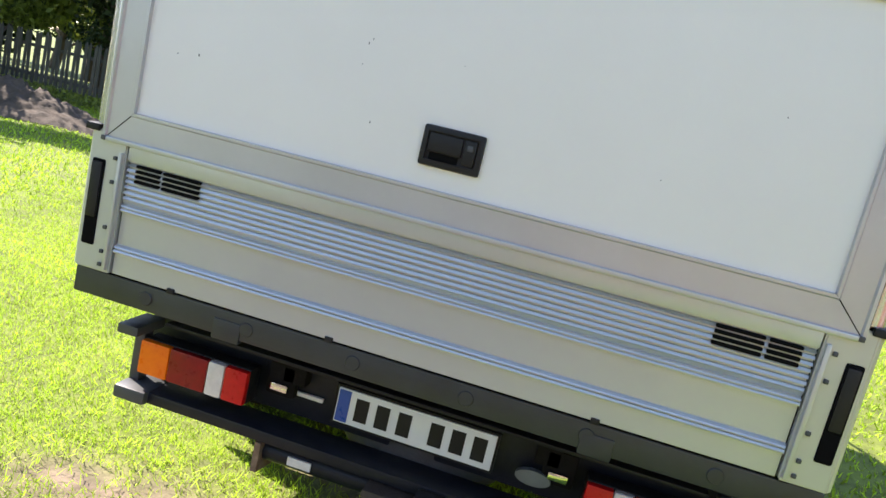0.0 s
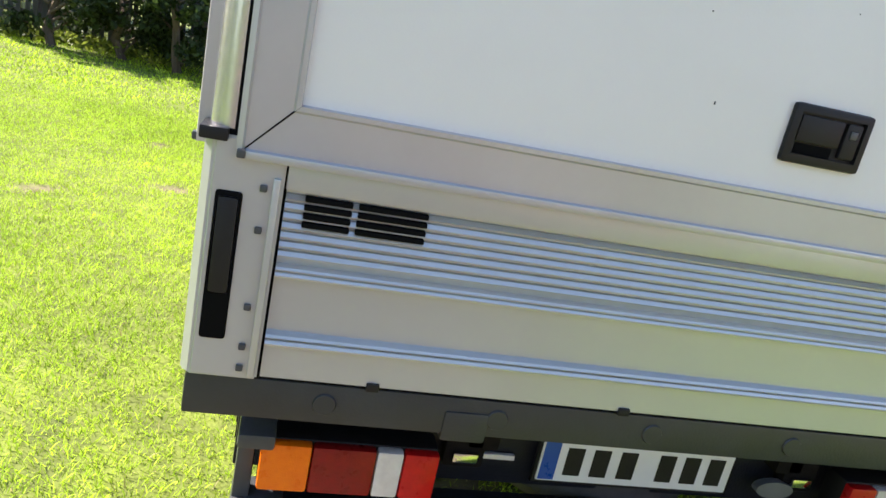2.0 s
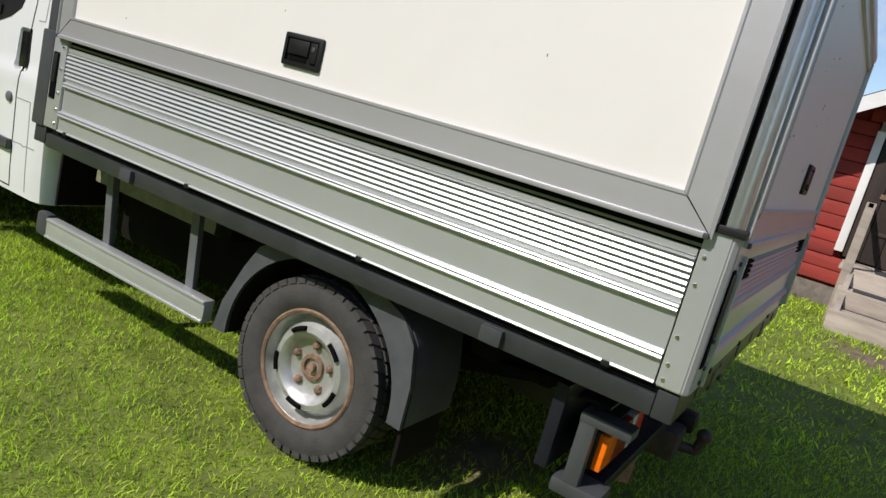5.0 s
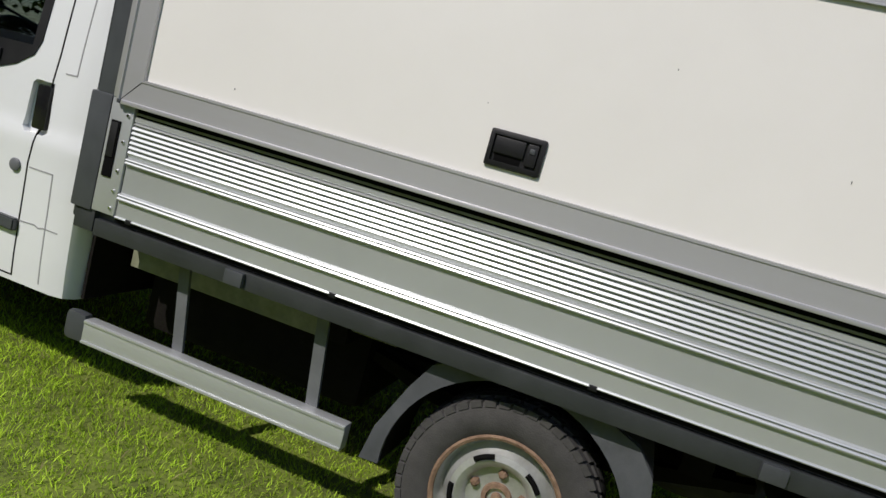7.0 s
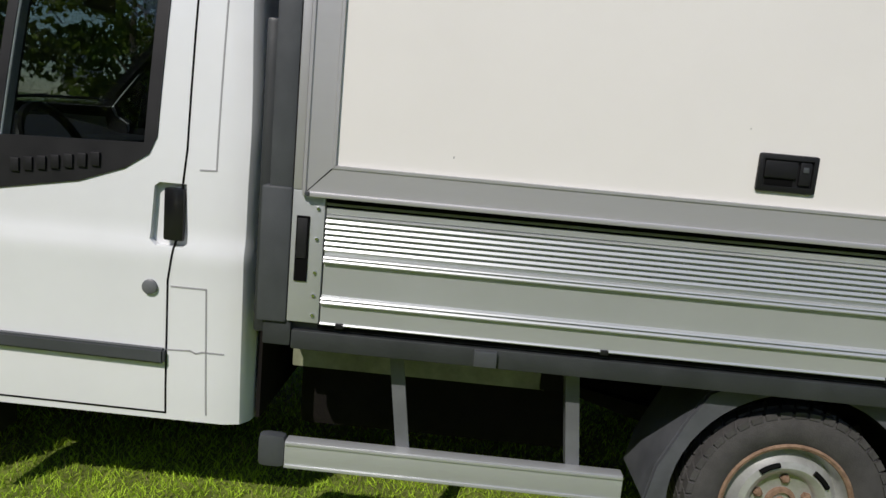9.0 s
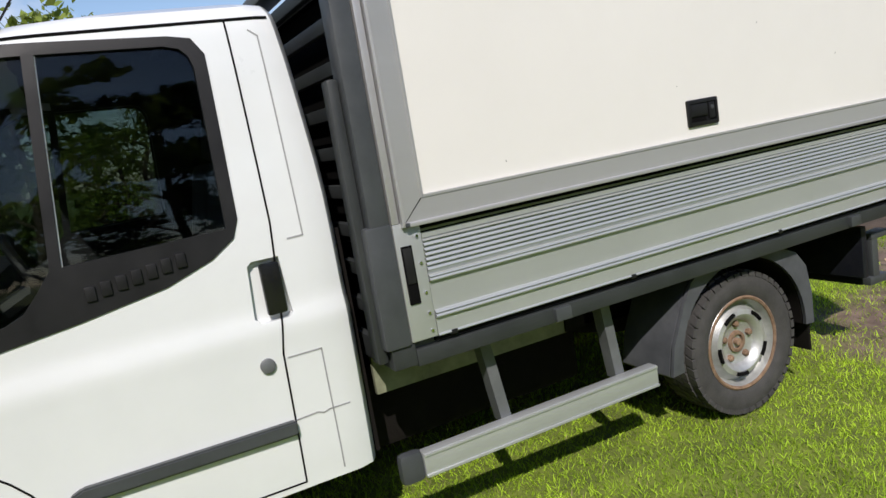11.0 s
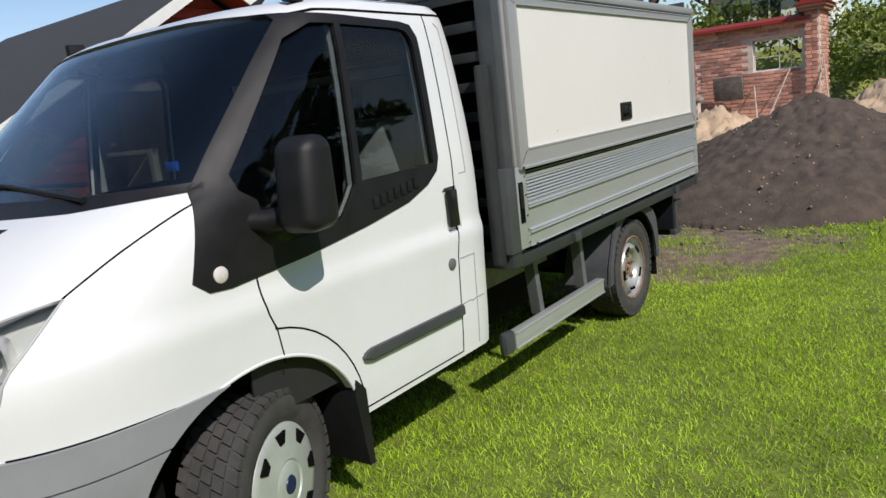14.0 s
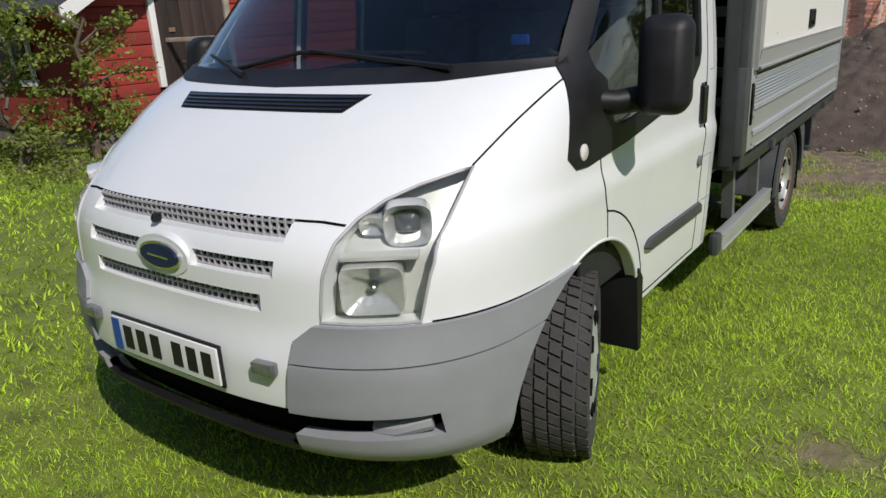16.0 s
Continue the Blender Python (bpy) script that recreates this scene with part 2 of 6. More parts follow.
def prism(poly, axis, a, b, bm=None):
    """A polygon swept along an axis from a to b. The polygon's pairs are the two other axes in order."""
    bm = bm or bmesh.new()

    def at(p, c):
        return {"x": (c, p[0], p[1]), "y": (p[0], c, p[1]), "z": (p[0], p[1], c)}[axis]

    lo, hi = [bm.verts.new(at(p, a)) for p in poly], [bm.verts.new(at(p, b)) for p in poly]
    n = len(poly)
    bm.faces.new(lo)
    bm.faces.new(hi[::-1])
    for i in range(n):
        bm.faces.new((lo[i], hi[i], hi[(i + 1) % n], lo[(i + 1) % n]))
    bmesh.ops.recalc_face_normals(bm, faces=bm.faces)
    return bm


def tube(points, r, bm=None, sides=10, r2=None, closed=False):
    """A round bar along points."""
    bm = bm or bmesh.new()
    pts = [Vector(p) for p in points]
    rings = []
    for i, p in enumerate(pts):
        d = (pts[(i + 1) % len(pts)] - pts[i - 1]) if closed else (pts[min(i + 1, len(pts) - 1)] - pts[max(i - 1, 0)])
        d.normalize()
        u = d.cross((0.13, 0.27, 0.95)).normalized()
        v = d.cross(u)
        rad = r if r2 is None else r + (r2 - r) * i / (len(pts) - 1)
        rings.append([bm.verts.new(p + rad * (math.cos(t) * u + math.sin(t) * v)) for t in (2 * math.pi * k / sides for k in range(sides))])
    pairs = list(zip(rings, rings[1:])) + ([(rings[-1], rings[0])] if closed else [])
    for a, b in pairs:
        for k in range(sides):
            bm.faces.new((a[k], a[(k + 1) % sides], b[(k + 1) % sides], b[k]))
    if not closed:
        bm.faces.new(rings[0][::-1])
        bm.faces.new(rings[-1])
    return bm


def lathe(profile, centre, steps=48, bm=None, a0=0.0, a1=2 * math.pi):
    """Turns a profile of (out along -x, radius) round the wheel axis through centre."""
    bm = bm or bmesh.new()
    full = abs(a1 - a0 - 2 * math.pi) < 1e-6
    n = steps if full else steps + 1
    rings = []
    for k in range(n):
        t = a0 + (a1 - a0) * k / steps
        rings.append([bm.verts.new((centre[0] - o, centre[1] + r * math.cos(t), centre[2] + r * math.sin(t))) for o, r in profile])
    for k in range(n if full else n - 1):
        a, b = rings[k], rings[(k + 1) % n]
        for i in range(len(profile) - 1):
            if profile[i][1] < 1e-6 and profile[i + 1][1] < 1e-6:
                continue
            bm.faces.new((a[i], b[i], b[i + 1], a[i + 1]))
    bmesh.ops.remove_doubles(bm, verts=bm.verts, dist=1e-5)
    return bm


def as_mesh(bm):
    if isinstance(bm, bpy.types.Mesh):
        return bm
    me = bpy.data.meshes.new("work")
    bmesh.ops.recalc_face_normals(bm, faces=bm.faces)
    bm.to_mesh(me)
    bm.free()
    return me


def cut(base, tools, operation="DIFFERENCE"):
    """Boolean of a mesh with several others; returns a new mesh."""
    ob = new("work", as_mesh(base))
    temps = []
    for tool in tools:
        t = new("work", as_mesh(tool))
        temps.append(t)
        mod = ob.modifiers.new("cut", "BOOLEAN")
        mod.object, mod.operation, mod.solver = t, operation, "EXACT"
    dg = bpy.context.evaluated_depsgraph_get()
    dg.update()
    me = bpy.data.meshes.new_from_object(ob.evaluated_get(dg))
    for o in (ob, *temps):
        bpy.data.objects.remove(o)
    return me


def cloud(name, verts, faces, mat, parent=None, label=""):
    me = bpy.data.meshes.new(name)
    verts, faces = np.asarray(verts, np.float32), np.asarray(faces, np.int32)
    me.vertices.add(len(verts))
    me.vertices.foreach_set("co", verts.ravel())
    k = faces.shape[1]
    me.loops.add(faces.size)
    me.loops.foreach_set("vertex_index", faces.ravel())
    me.polygons.add(len(faces))
    me.polygons.foreach_set("loop_start", np.arange(0, faces.size, k, dtype=np.int32))
    me.update(calc_edges=True)
    return part(name, me, mat, parent, label, smooth=0)


XC = 0.03  # the truck's middle line

# ---- ground ----
rng = np.random.default_rng(5)


def hum(x, y):
    """Height of the ground."""
    return 0.012 * np.sin(1.3 * x + 0.7 * y) + 0.010 * np.sin(0.9 * y - 1.7 * x + 2) + 0.008 * np.sin(2.9 * x + 1.1) * np.sin(2.3 * y)


BARE = [(-1.15, 0.25, 0.28, 0.2), (-0.85, -0.45, 0.8, 0.85), (-1.2, -1.1, 0.9, 0.65), (-0.35, 0.75, 0.35, 0.2), (-0.2, -1.6, 1.2, 0.6), (-2.45, 3.6, 0.16, 0.1), (-1.7, 4.0, 0.14, 0.1), (-2.0, 5.4, 0.12, 0.09), (-6.6, 8.6, 1.7, 0.5), (6.6, 1.9, 1.6, 0.6), (5.2, -1.1, 0.5, 1.2)]


def bare(x, y):
    """One where no grass grows."""
    wob = 0.22 * np.sin(7 * x + 3 * y) + 0.18 * np.sin(11 * y - 5 * x + 1)
    out = np.zeros_like(x)
    for cx, cy, rx, ry in BARE:
        out = np.maximum(out, 1.15 + wob - ((x - cx) / rx) ** 2 - ((y - cy) / ry) ** 2)
    return out.clip(0, 1)


def ground_sheet():
    xs = np.concatenate([[-900, -300, -90, -40, -20], np.linspace(-12, 9, 106), [14, 25, 50, 120, 300, 900]])
    ys = np.concatenate([[-900, -300, -90, -40, -25], np.linspace(-14, 16, 151), [20, 30, 60, 120, 300, 900]])
    X, Y = np.meshgrid(xs, ys, indexing="ij")
    near = np.exp(-(np.maximum(np.hypot(X, Y - 2) - 14, 0) / 6) ** 2)
    Z = hum(X, Y) * near - 0.025 * bare(X, Y)
    v = np.stack([X, Y, Z], -1).reshape(-1, 3)
    n, m = X.shape
    i = (np.arange(n - 1)[:, None] * m + np.arange(m - 1)).ravel()
    f = np.stack([i, i + m, i + m + 1, i + 1], -1)
    ob = cloud("ground", v, f, None)
    ob.data.shade_smooth()
    at = ob.data.attributes.new("soil", "FLOAT", "POINT")
    at.data.foreach_set("value", bare(X, Y).astype(np.float32).ravel())
    m = material("lawn soil and moss", (0.18, 0.23, 0.030), (0.075, 0.095, 0.018), 0.95, 0, 5, 0.8, 40)
    nt = m.node_tree
    b = nt.nodes["Principled BSDF"]
    att = nt.nodes.new("ShaderNodeAttribute")
    att.attribute_name = "soil"
    mix = nt.nodes.new("ShaderNodeMix")
    mix.data_type = "RGBA"
    noisy = nt.nodes.new("ShaderNodeTexNoise")
    noisy.inputs["Scale"].default_value, noisy.inputs["Detail"].default_value = 9, 8
    tc = nt.nodes.new("ShaderNodeTexCoord")
    nt.links.new(tc.outputs["Object"], noisy.inputs["Vector"])
    rmp = nt.nodes.new("ShaderNodeValToRGB")
    rmp.color_ramp.elements[0].color, rmp.color_ramp.elements[1].color = (0.11, 0.076, 0.058, 1), (0.24, 0.17, 0.13, 1)
    rmp.color_ramp.elements[0].position, rmp.color_ramp.elements[1].position = 0.35, 0.7
    nt.links.new(noisy.outputs[0], rmp.inputs[0])
    src = b.inputs["Base Color"].links[0].from_socket
    nt.links.new(att.outputs["Fac"], mix.inputs[0])
    nt.links.new(src, mix.inputs[6])
    nt.links.new(rmp.outputs[0], mix.inputs[7])
    nt.links.new(mix.outputs[2], b.inputs["Base Color"])
    finish(ob, m, 0)
    ob.data.shade_smooth()
    return tagged(ob, "green lawn with bare brown soil patches", "lawn", kind="structure")


ground_sheet()


def blades(name, count, x0, x1, y0, y1, length, width, mat, label, keep=None):
    x, y = rng.uniform(x0, x1, count), rng.uniform(y0, y1, count)
    thick = 0.55 + 0.45 * np.sin(2.1 * x + 0.6 * np.sin(3 * y)) * np.sin(1.7 * y + x)
    ok = rng.random(count) > 0.85 * bare(x, y) + 0.28 * (1 - thick)
    if keep is not None:
        ok &= keep(x, y)
    x, y, thick = x[ok], y[ok], thick[ok]
    n = len(x)
    z = hum(x, y) - 0.004
    a, lean, b = rng.uniform(0, 2 * np.pi, n), rng.uniform(0.35, 1.2, n), rng.uniform(0, 2 * np.pi, n)
    h = length * rng.uniform(0.45, 1.25, n) * (0.75 + 0.4 * thick)
    w = width * rng.uniform(0.7, 1.3, n)
    base = np.stack([x, y, z], -1)
    side = np.stack([np.cos(a), np.sin(a), 0 * a], -1) * w[:, None] / 2
    tip = base + np.stack([np.cos(b) * lean * h, np.sin(b) * lean * h, h * np.sqrt(1 - 0.6 * lean**2)], -1)
    mid = base + (tip - base) * 0.55 + np.stack([0 * h, 0 * h, h * 0.14], -1)
    v = np.stack([base - side, base + side, mid + side * 0.75, mid - side * 0.75, tip], 1).reshape(-1, 3)
    i = np.arange(n)[:, None] * 5
    f = np.concatenate([i + [0, 1, 2], i + [0, 2, 3], i + [3, 2, 4]])
    return tagged(cloud(name, v, f, mat), label, "grass", kind="stuff")




def inside(x, y):
    """One in the middle of the near lawn, falling to zero at its rim."""
    d = np.minimum(np.minimum(x + 5.0, 2.2 - x), np.minimum(y + 2.4, 8.2 - y))
    return np.clip(d / 1.6, 0, 1)


blades("grass", 640000, -5.0, 2.2, -2.4, 8.2, 0.034, 0.0036, GRASS, "short bright green lawn grass", keep=lambda x, y: rng.random(len(x)) < inside(x, y))
blades("grass", 210000, -10.5, 8.0, -3.0, 13.5, 0.052, 0.012, GRASS, "bright green lawn grass farther off", keep=lambda x, y: rng.random(len(x)) > inside(x, y))
blades("dry_grass", 9000, -4.2, 1.6, -1.6, 7.2, 0.045, 0.004, STRAW, "dry straw coloured grass between green blades")


# ---- soil and sand heaps ----
def heap(name, cx, cy, rx, ry, height, mat, label, seed, rough=0.1, n=90):
    g = np.linspace(-1.15, 1.15, n)
    X, Y = np.meshgrid(g, g, indexing="ij")
    r = np.hypot(X, Y)
    Z = np.zeros_like(X)
    for i in range(n):
        for j in range(n):
            p = Vector((X[i, j] * rx, Y[i, j] * ry, seed * 7.3))
            wob = noise.fractal(p * 1.3, 1.0, 2.1, 5)
            fine = noise.fractal(p * 7.0, 0.55, 2.2, 6)
            rr = r[i, j] * (1 + 0.16 * noise.noise(p * 0.9))
            Z[i, j] = height * (1 - rr) if rr < 1 else -0.12 * height
            Z[i, j] += rough * 0.35 * wob * min(1, max(0, 1.15 - rr)) + rough * 0.34 * fine * min(1, max(0, 1.1 - rr))
    v = np.stack([cx + X * rx, cy + Y * ry, Z], -1).reshape(-1, 3)
    i = (np.arange(n - 1)[:, None] * n + np.arange(n - 1)).ravel()
    ob = cloud(name, v, np.stack([i, i + n, i + n + 1, i + 1], -1), mat)
    ob.data.shade_smooth()
    return tagged(ob, label, "heap", kind="structure")


heap("soil_heap", -1.10, -4.55, 2.75, 3.0, 1.16, DIRT, "big heap of dark brown garden soil", 1, 0.17, 200)
heap("sand_heap", 1.0, -8.3, 2.1, 2.0, 0.95, SAND, "heap of pale sand by the brick wall", 2, 0.5)
heap("sand_heap", -1.7, -8.4, 2.5, 2.0, 1.12, SAND, "heap of pale sand behind the soil", 3, 0.4)
heap("soil_heap", -9.0, 8.2, 2.3, 0.8, 0.55, DIRT, "low ridge of dark dug soil on the lawn", 4, 0.3)
heap("soil_heap", -13.6, 11.2, 2.6, 0.7, 0.6, DIRT, "low ridge of dark soil before the fence", 5, 0.3)


def stones():
    bm = bmesh.new()
    for k in range(110):
        t = rng.random()
        x, y = (-1.6 + rng.normal(0, 0.9), -1.45 + rng.normal(0, 0.25)) if t < 0.6 else (rng.uniform(-3.0, 0.2), rng.uniform(-4.6, -1.8))
        h = 0.0 if t < 0.6 else 1.16 * max(0, 1 - math.hypot((x + 1.10) / 2.75, (y + 4.55) / 3.0))
        s = rng.uniform(0.006, 0.026)
        g = bmesh.ops.create_icosphere(bm, subdivisions=1, radius=s)
        for v in g["verts"]:
            v.co = Vector((x, y, h + 0.01)) + Vector((v.co.x * rng.uniform(0.8, 1.4), v.co.y, v.co.z * 0.75)) * rng.uniform(0.8, 1.15)
    return tagged(part("stone", bm, STONE, smooth=0), "small stones and soil clods on the heap", "stones", kind="stuff")


def chips():
    bm = bmesh.new()
    for k in range(150):
        x, y = rng.uniform(-3.2, 0.4), rng.uniform(-4.8, -1.3)
        h = 1.16 * max(0, 1 - math.hypot((x + 1.10) / 2.75, (y + 4.55) / 3.0))
        s = rng.uniform(0.004, 0.012)
        g = bmesh.ops.create_icosphere(bm, subdivisions=1, radius=s)
        for v in g["verts"]:
            v.co = Vector((x, y, h + 0.02)) + v.co
    return tagged(part("pale_chip", bm, SAND, smooth=0), "tiny pale chips in the soil heap", "stones", kind="stuff")


chips()
stones()

# ---- the truck's cab ----
truck = thing("pickup_truck", (XC, 2.6, 0.0), "white single cab pickup truck with an aluminium framed cargo box", "truck")

KC = -0.005  # middle line of the cab

ZT = (0.28, 0.36, 0.50, 0.62, 0.72, 0.80, 0.88, 0.95, 1.00, 1.10, 1.20, 1.29, 1.33, 1.45, 1.60, 1.75, 1.87, 1.92, 1.955, 1.98, 1.995)
FT = (5.18, 5.28, 5.305, 5.305, 5.28, 5.275, 5.268, 5.235, 5.185, 5.07, 4.94, 4.79, 4.68, 4.54, 4.37, 4.20, 4.07, 4.00, 3.91, 3.74, 3.45)
WT = (0.910, 0.930, 0.942, 0.948, 0.952, 0.956, 0.960, 0.965, 0.950, 0.950, 0.948, 0.943, 0.940, 0.930, 0.915, 0.897, 0.875, 0.855, 0.815, 0.700, 0.420)
DT = (0.75, 0.75, 0.75, 0.75, 0.75, 0.75, 0.75, 0.75, 0.75, 0.75, 0.74, 0.70, 0.65, 0.58, 0.52, 0.46, 0.43, 0.43, 0.45, 0.5, 0.5)
RT = (2.95, 2.95, 2.95, 2.95, 2.95, 2.95, 2.95, 2.95, 2.95, 2.95, 2.95, 2.95, 2.95, 2.955, 2.965, 2.975, 2.985, 2.99, 3.01, 3.06, 3.16)


def soft(z, table):
    """Smoothed table value."""
    zz = np.clip(z + np.linspace(-0.018, 0.018, 7), ZT[0], ZT[-1])
    return float(np.mean(np.interp(zz, ZT, table)))


def contour(z, off=0.0):
    """The cab's outline at a height, as a closed loop, pushed out by off."""
    f, w, d, r = soft(z, FT) + off, soft(z, WT) + off, soft(z, DT), soft(z, RT) - off
    half = [(0.0, r), (w * 0.5, r), (w - 0.10, r), (w - 0.05, r + 0.007), (w - 0.015, r + 0.03), (w, r + 0.08)]
    y1 = f - d
    half += [(w, r + 0.08 + (y1 - r - 0.08) * k / 18) for k in range(1, 18)]
    for k in range(0, 29):
        t = math.radians(90 * k / 28)
        half.append((w * math.cos(t) ** (2 / 3), y1 + d * math.sin(t) ** (2 / 3)))
    right = [(KC + u, y) for u, y in half]
    left = [(KC - u, y) for u, y in half[1:-1]][::-1]
    return right + left


def loft(off=0.0, zmin=0.305, zmax=1.995):
    levels = sorted(set([zmin + (zmax - off * 0 - zmin) * k / 62 for k in range(63)]))
    bm = bmesh.new()
    rings = [[bm.verts.new((x, y, z + (off if z > 1.9 else 0))) for x, y in contour(z, off)] for z in levels]
    n = len(rings[0])
    for a, b in zip(rings, rings[1:]):
        for k in range(n):
            bm.faces.new((a[k], a[(k + 1) % n], b[(k + 1) % n], b[k]))
    bm.faces.new(rings[0][::-1])
    bm.faces.new(rings[-1])
    return bm


def shell(outer, inner):
    return cut(loft(outer), [loft(inner, 0.26, 1.995)])


# outlines seen from the side (y, z) and from the front (distance from the middle, z)
TRIM = [(4.53, 1.075), (4.48, 1.035), (4.40, 1.03), (4.08, 1.056), (3.75, 1.10), (3.50, 1.144), (3.36, 1.195), (3.285, 1.245), (3.262, 1.30), (3.245, 1.80), (3.275, 1.85), (3.34, 1.862), (3.82, 1.884), (3.95, 1.892), (4.21, 1.60), (4.43, 1.345)]
WIN_A = [(3.292, 1.272), (3.275, 1.77), (3.284, 1.805), (3.305, 1.830), (3.35, 1.842), (3.69, 1.852), (3.75, 1.258)]
WIN_B = [(3.782, 1.255), (3.722, 1.853), (3.83, 1.855), (3.95, 1.80), (4.315, 1.365), (4.305, 1.31), (4.25, 1.27), (4.235, 1.14), (4.15, 1.112), (3.98, 1.118), (3.92, 1.128), (3.87, 1.15), (3.825, 1.20)]
SCREEN = [(-0.872, 1.356), (-0.842, 1.60), (-0.805, 1.862), (-0.765, 1.888), (-0.4, 1.912), (0.0, 1.918), (0.4, 1.912), (0.765, 1.888), (0.805, 1.862), (0.842, 1.60), (0.872, 1.356), (0.4, 1.345), (0.0, 1.343), (-0.4, 1.345)]
LAMP = [(0.576, 0.752), (0.802, 0.750), (0.826, 0.90), (0.822, 1.108), (0.73, 1.076), (0.672, 1.046), (0.627, 1.006), (0.601, 0.955), (0.588, 0.88)]
ARCH_Y, ARCH_Z = 4.335, 0.365
arch = [(ARCH_Y + (0.50 if math.cos(t) > 0 else 0.43) * math.cos(t), ARCH_Z + 0.395 * math.sin(t)) for t in (math.pi * 2 * k / 48 for k in range(48))]


def both(poly, axis, a, b):
    """Prisms on both flanks: for axis x the depth range is counted from the middle."""
    if axis == "x":
        return [prism(poly, "x", KC - b, KC - a), prism(poly, "x", KC + a, KC + b)]
    return [prism([(KC - u, z) for u, z in poly], "y", a, b), prism([(KC + u, z) for u, z in poly], "y", a, b)]


def slot(u0, u1, z0, z1, y0, y1):
    return prism([(KC + u0, z0), (KC + u1, z0), (KC + u1, z1), (KC + u0, z1)], "y", y0, y1)


cab_cuts = []
for w in (WIN_A, WIN_B):
    cab_cuts += both(w, "x", 0.6, 1.3)
cab_cuts.append(prism([(KC + u, z) for u, z in SCREEN], "y", 3.7, 5.2))
cab_cuts += both(LAMP, "y", 4.55, 5.5)
cab_cuts += [prism(arch, "x", KC - 1.3, KC - 0.55), prism(arch, "x", KC + 0.55, KC + 1.3)]
cab_cuts.append(block(-2, 2, 2.5, 4.34, 0.0, 0.392, 0))
# grille slots, lower intake, rear window, door handle hollows
GR = [(-0.455, 0.455, 0.950, 0.996), (-0.44, -0.125, 0.858, 0.904), (0.125, 0.44, 0.858, 0.904), (-0.395, 0.395, 0.762, 0.811)]
cab_cuts += [slot(*g, 5.0, 5.6) for g in GR]
cab_cuts.append(slot(-0.86, 0.86, 0.405, 0.495, 4.6, 5.6))
cab_cuts.append(slot(-0.62, 0.62, 1.35, 1.75, 2.7, 3.1))
cab_cuts.append(slot(-0.48, 0.48, 0.20, 0.41, 4.9, 5.6))
HOLLOW = [(3.275, 0.985), (3.265, 1.15), (3.25, 1.163), (3.165, 1.163), (3.155, 0.98), (3.17, 0.968), (3.255, 0.968)]
cab_cuts += both(HOLLOW, "x", 0.928, 1.3)
outer_skin = cut(loft(0.0), [loft(-0.045, 0.20, 1.99)])
body = part("cab_body", cut(outer_skin, cab_cuts), WHITE, truck, "glossy white painted cab body", smooth=28)

thin_glass = shell(-0.008, -0.013)
for w in (WIN_A, WIN_B):
    for k, p in enumerate(both(w, "x", 0.6, 1.3)):
        g = part("side_window", cut(thin_glass.copy(), [p], "INTERSECT"), GLASS, truck, "tinted side window glass")
        g.visible_shadow = False
g = part("windscreen", cut(thin_glass.copy(), [prism([(KC + u, z) for u, z in SCREEN], "y", 3.7, 5.2)], "INTERSECT"), SCREENG, truck, "large raked windscreen glass")
g.visible_shadow = False

# black trims that follow the skin
proud = shell(0.004, -0.020)
for k, p in enumerate(both(TRIM, "x", 0.55, 1.3)):
    win = [q for w in (WIN_A, WIN_B) for q in both([(3.9 + (y - 3.9) * 0.985, 1.5 + (z - 1.5) * 0.975) for y, z in w], "x", 0.5, 1.4)]
    side_trim = cut(cut(proud.copy(), [p], "INTERSECT"), win + [prism([(KC + u * 0.985, z) for u, z in SCREEN], "y", 3.7, 5.2)])
    part("window_surround", side_trim, BLACK, truck, "matt black plastic window surround and pillar trim")
COWL = [(-0.885, 1.336), (-0.6, 1.312), (0.0, 1.300), (0.6, 1.312), (0.885, 1.336), (0.876, 1.360), (0.4, 1.35), (0.0, 1.348), (-0.4, 1.35), (-0.876, 1.360)]
part("scuttle", cut(proud.copy(), [prism([(KC + u, z) for u, z in COWL], "y", 4.2, 5.2)], "INTERSECT"), BLACK, truck, "black plastic scuttle below the windscreen")
VENT = [(-0.385, 1.240), (0.385, 1.240), (0.432, 1.284), (-0.432, 1.284)]
vent = part("bonnet_vent", cut(proud.copy(), [prism([(KC + u, z) for u, z in VENT], "y", 4.5, 5.2)], "INTERSECT"), BLACK, truck, "black slatted air vent on the bonnet")
bmv = shell(0.010, 0.000)
for k in range(4):
    zz = 1.246 + 0.010 * k
    part("slat", cut(bmv.copy(), [slot(-0.38 - 0.011 * k, 0.38 + 0.011 * k, zz, zz + 0.004, 4.5, 5.2)], "INTERSECT"), GLOSSBLACK, vent)

# grey bumper wrapping round the corners
BUMP = [(0.48, 0.20), (0.48, 0.52), (0.505, 0.70), (0.560, 0.744), (1.2, 0.744), (1.2, 0.20)]
bumper_shell = shell(0.012, -0.03)
arch_cut = [as_mesh(prism(arch, "x", KC - 1.3, KC - 0.5)), as_mesh(prism(arch, "x", KC + 0.5, KC + 1.3))]
for p in both(BUMP, "y", 4.36, 5.6):
    keep = cut(bumper_shell.copy(), [p], "INTERSECT")
    groove = [slot(-1.2, 1.2, 0.634, 0.640, 4.3, 5.6), slot(-0.84, 0.84, 0.418, 0.49, 4.85, 5.6)]
    part("bumper_corner", cut(keep, arch_cut + groove + [block(-2, 2, 4.2, 4.55, 0.0, 0.33, 0)]), GREY, truck, "textured grey plastic bumper corner")
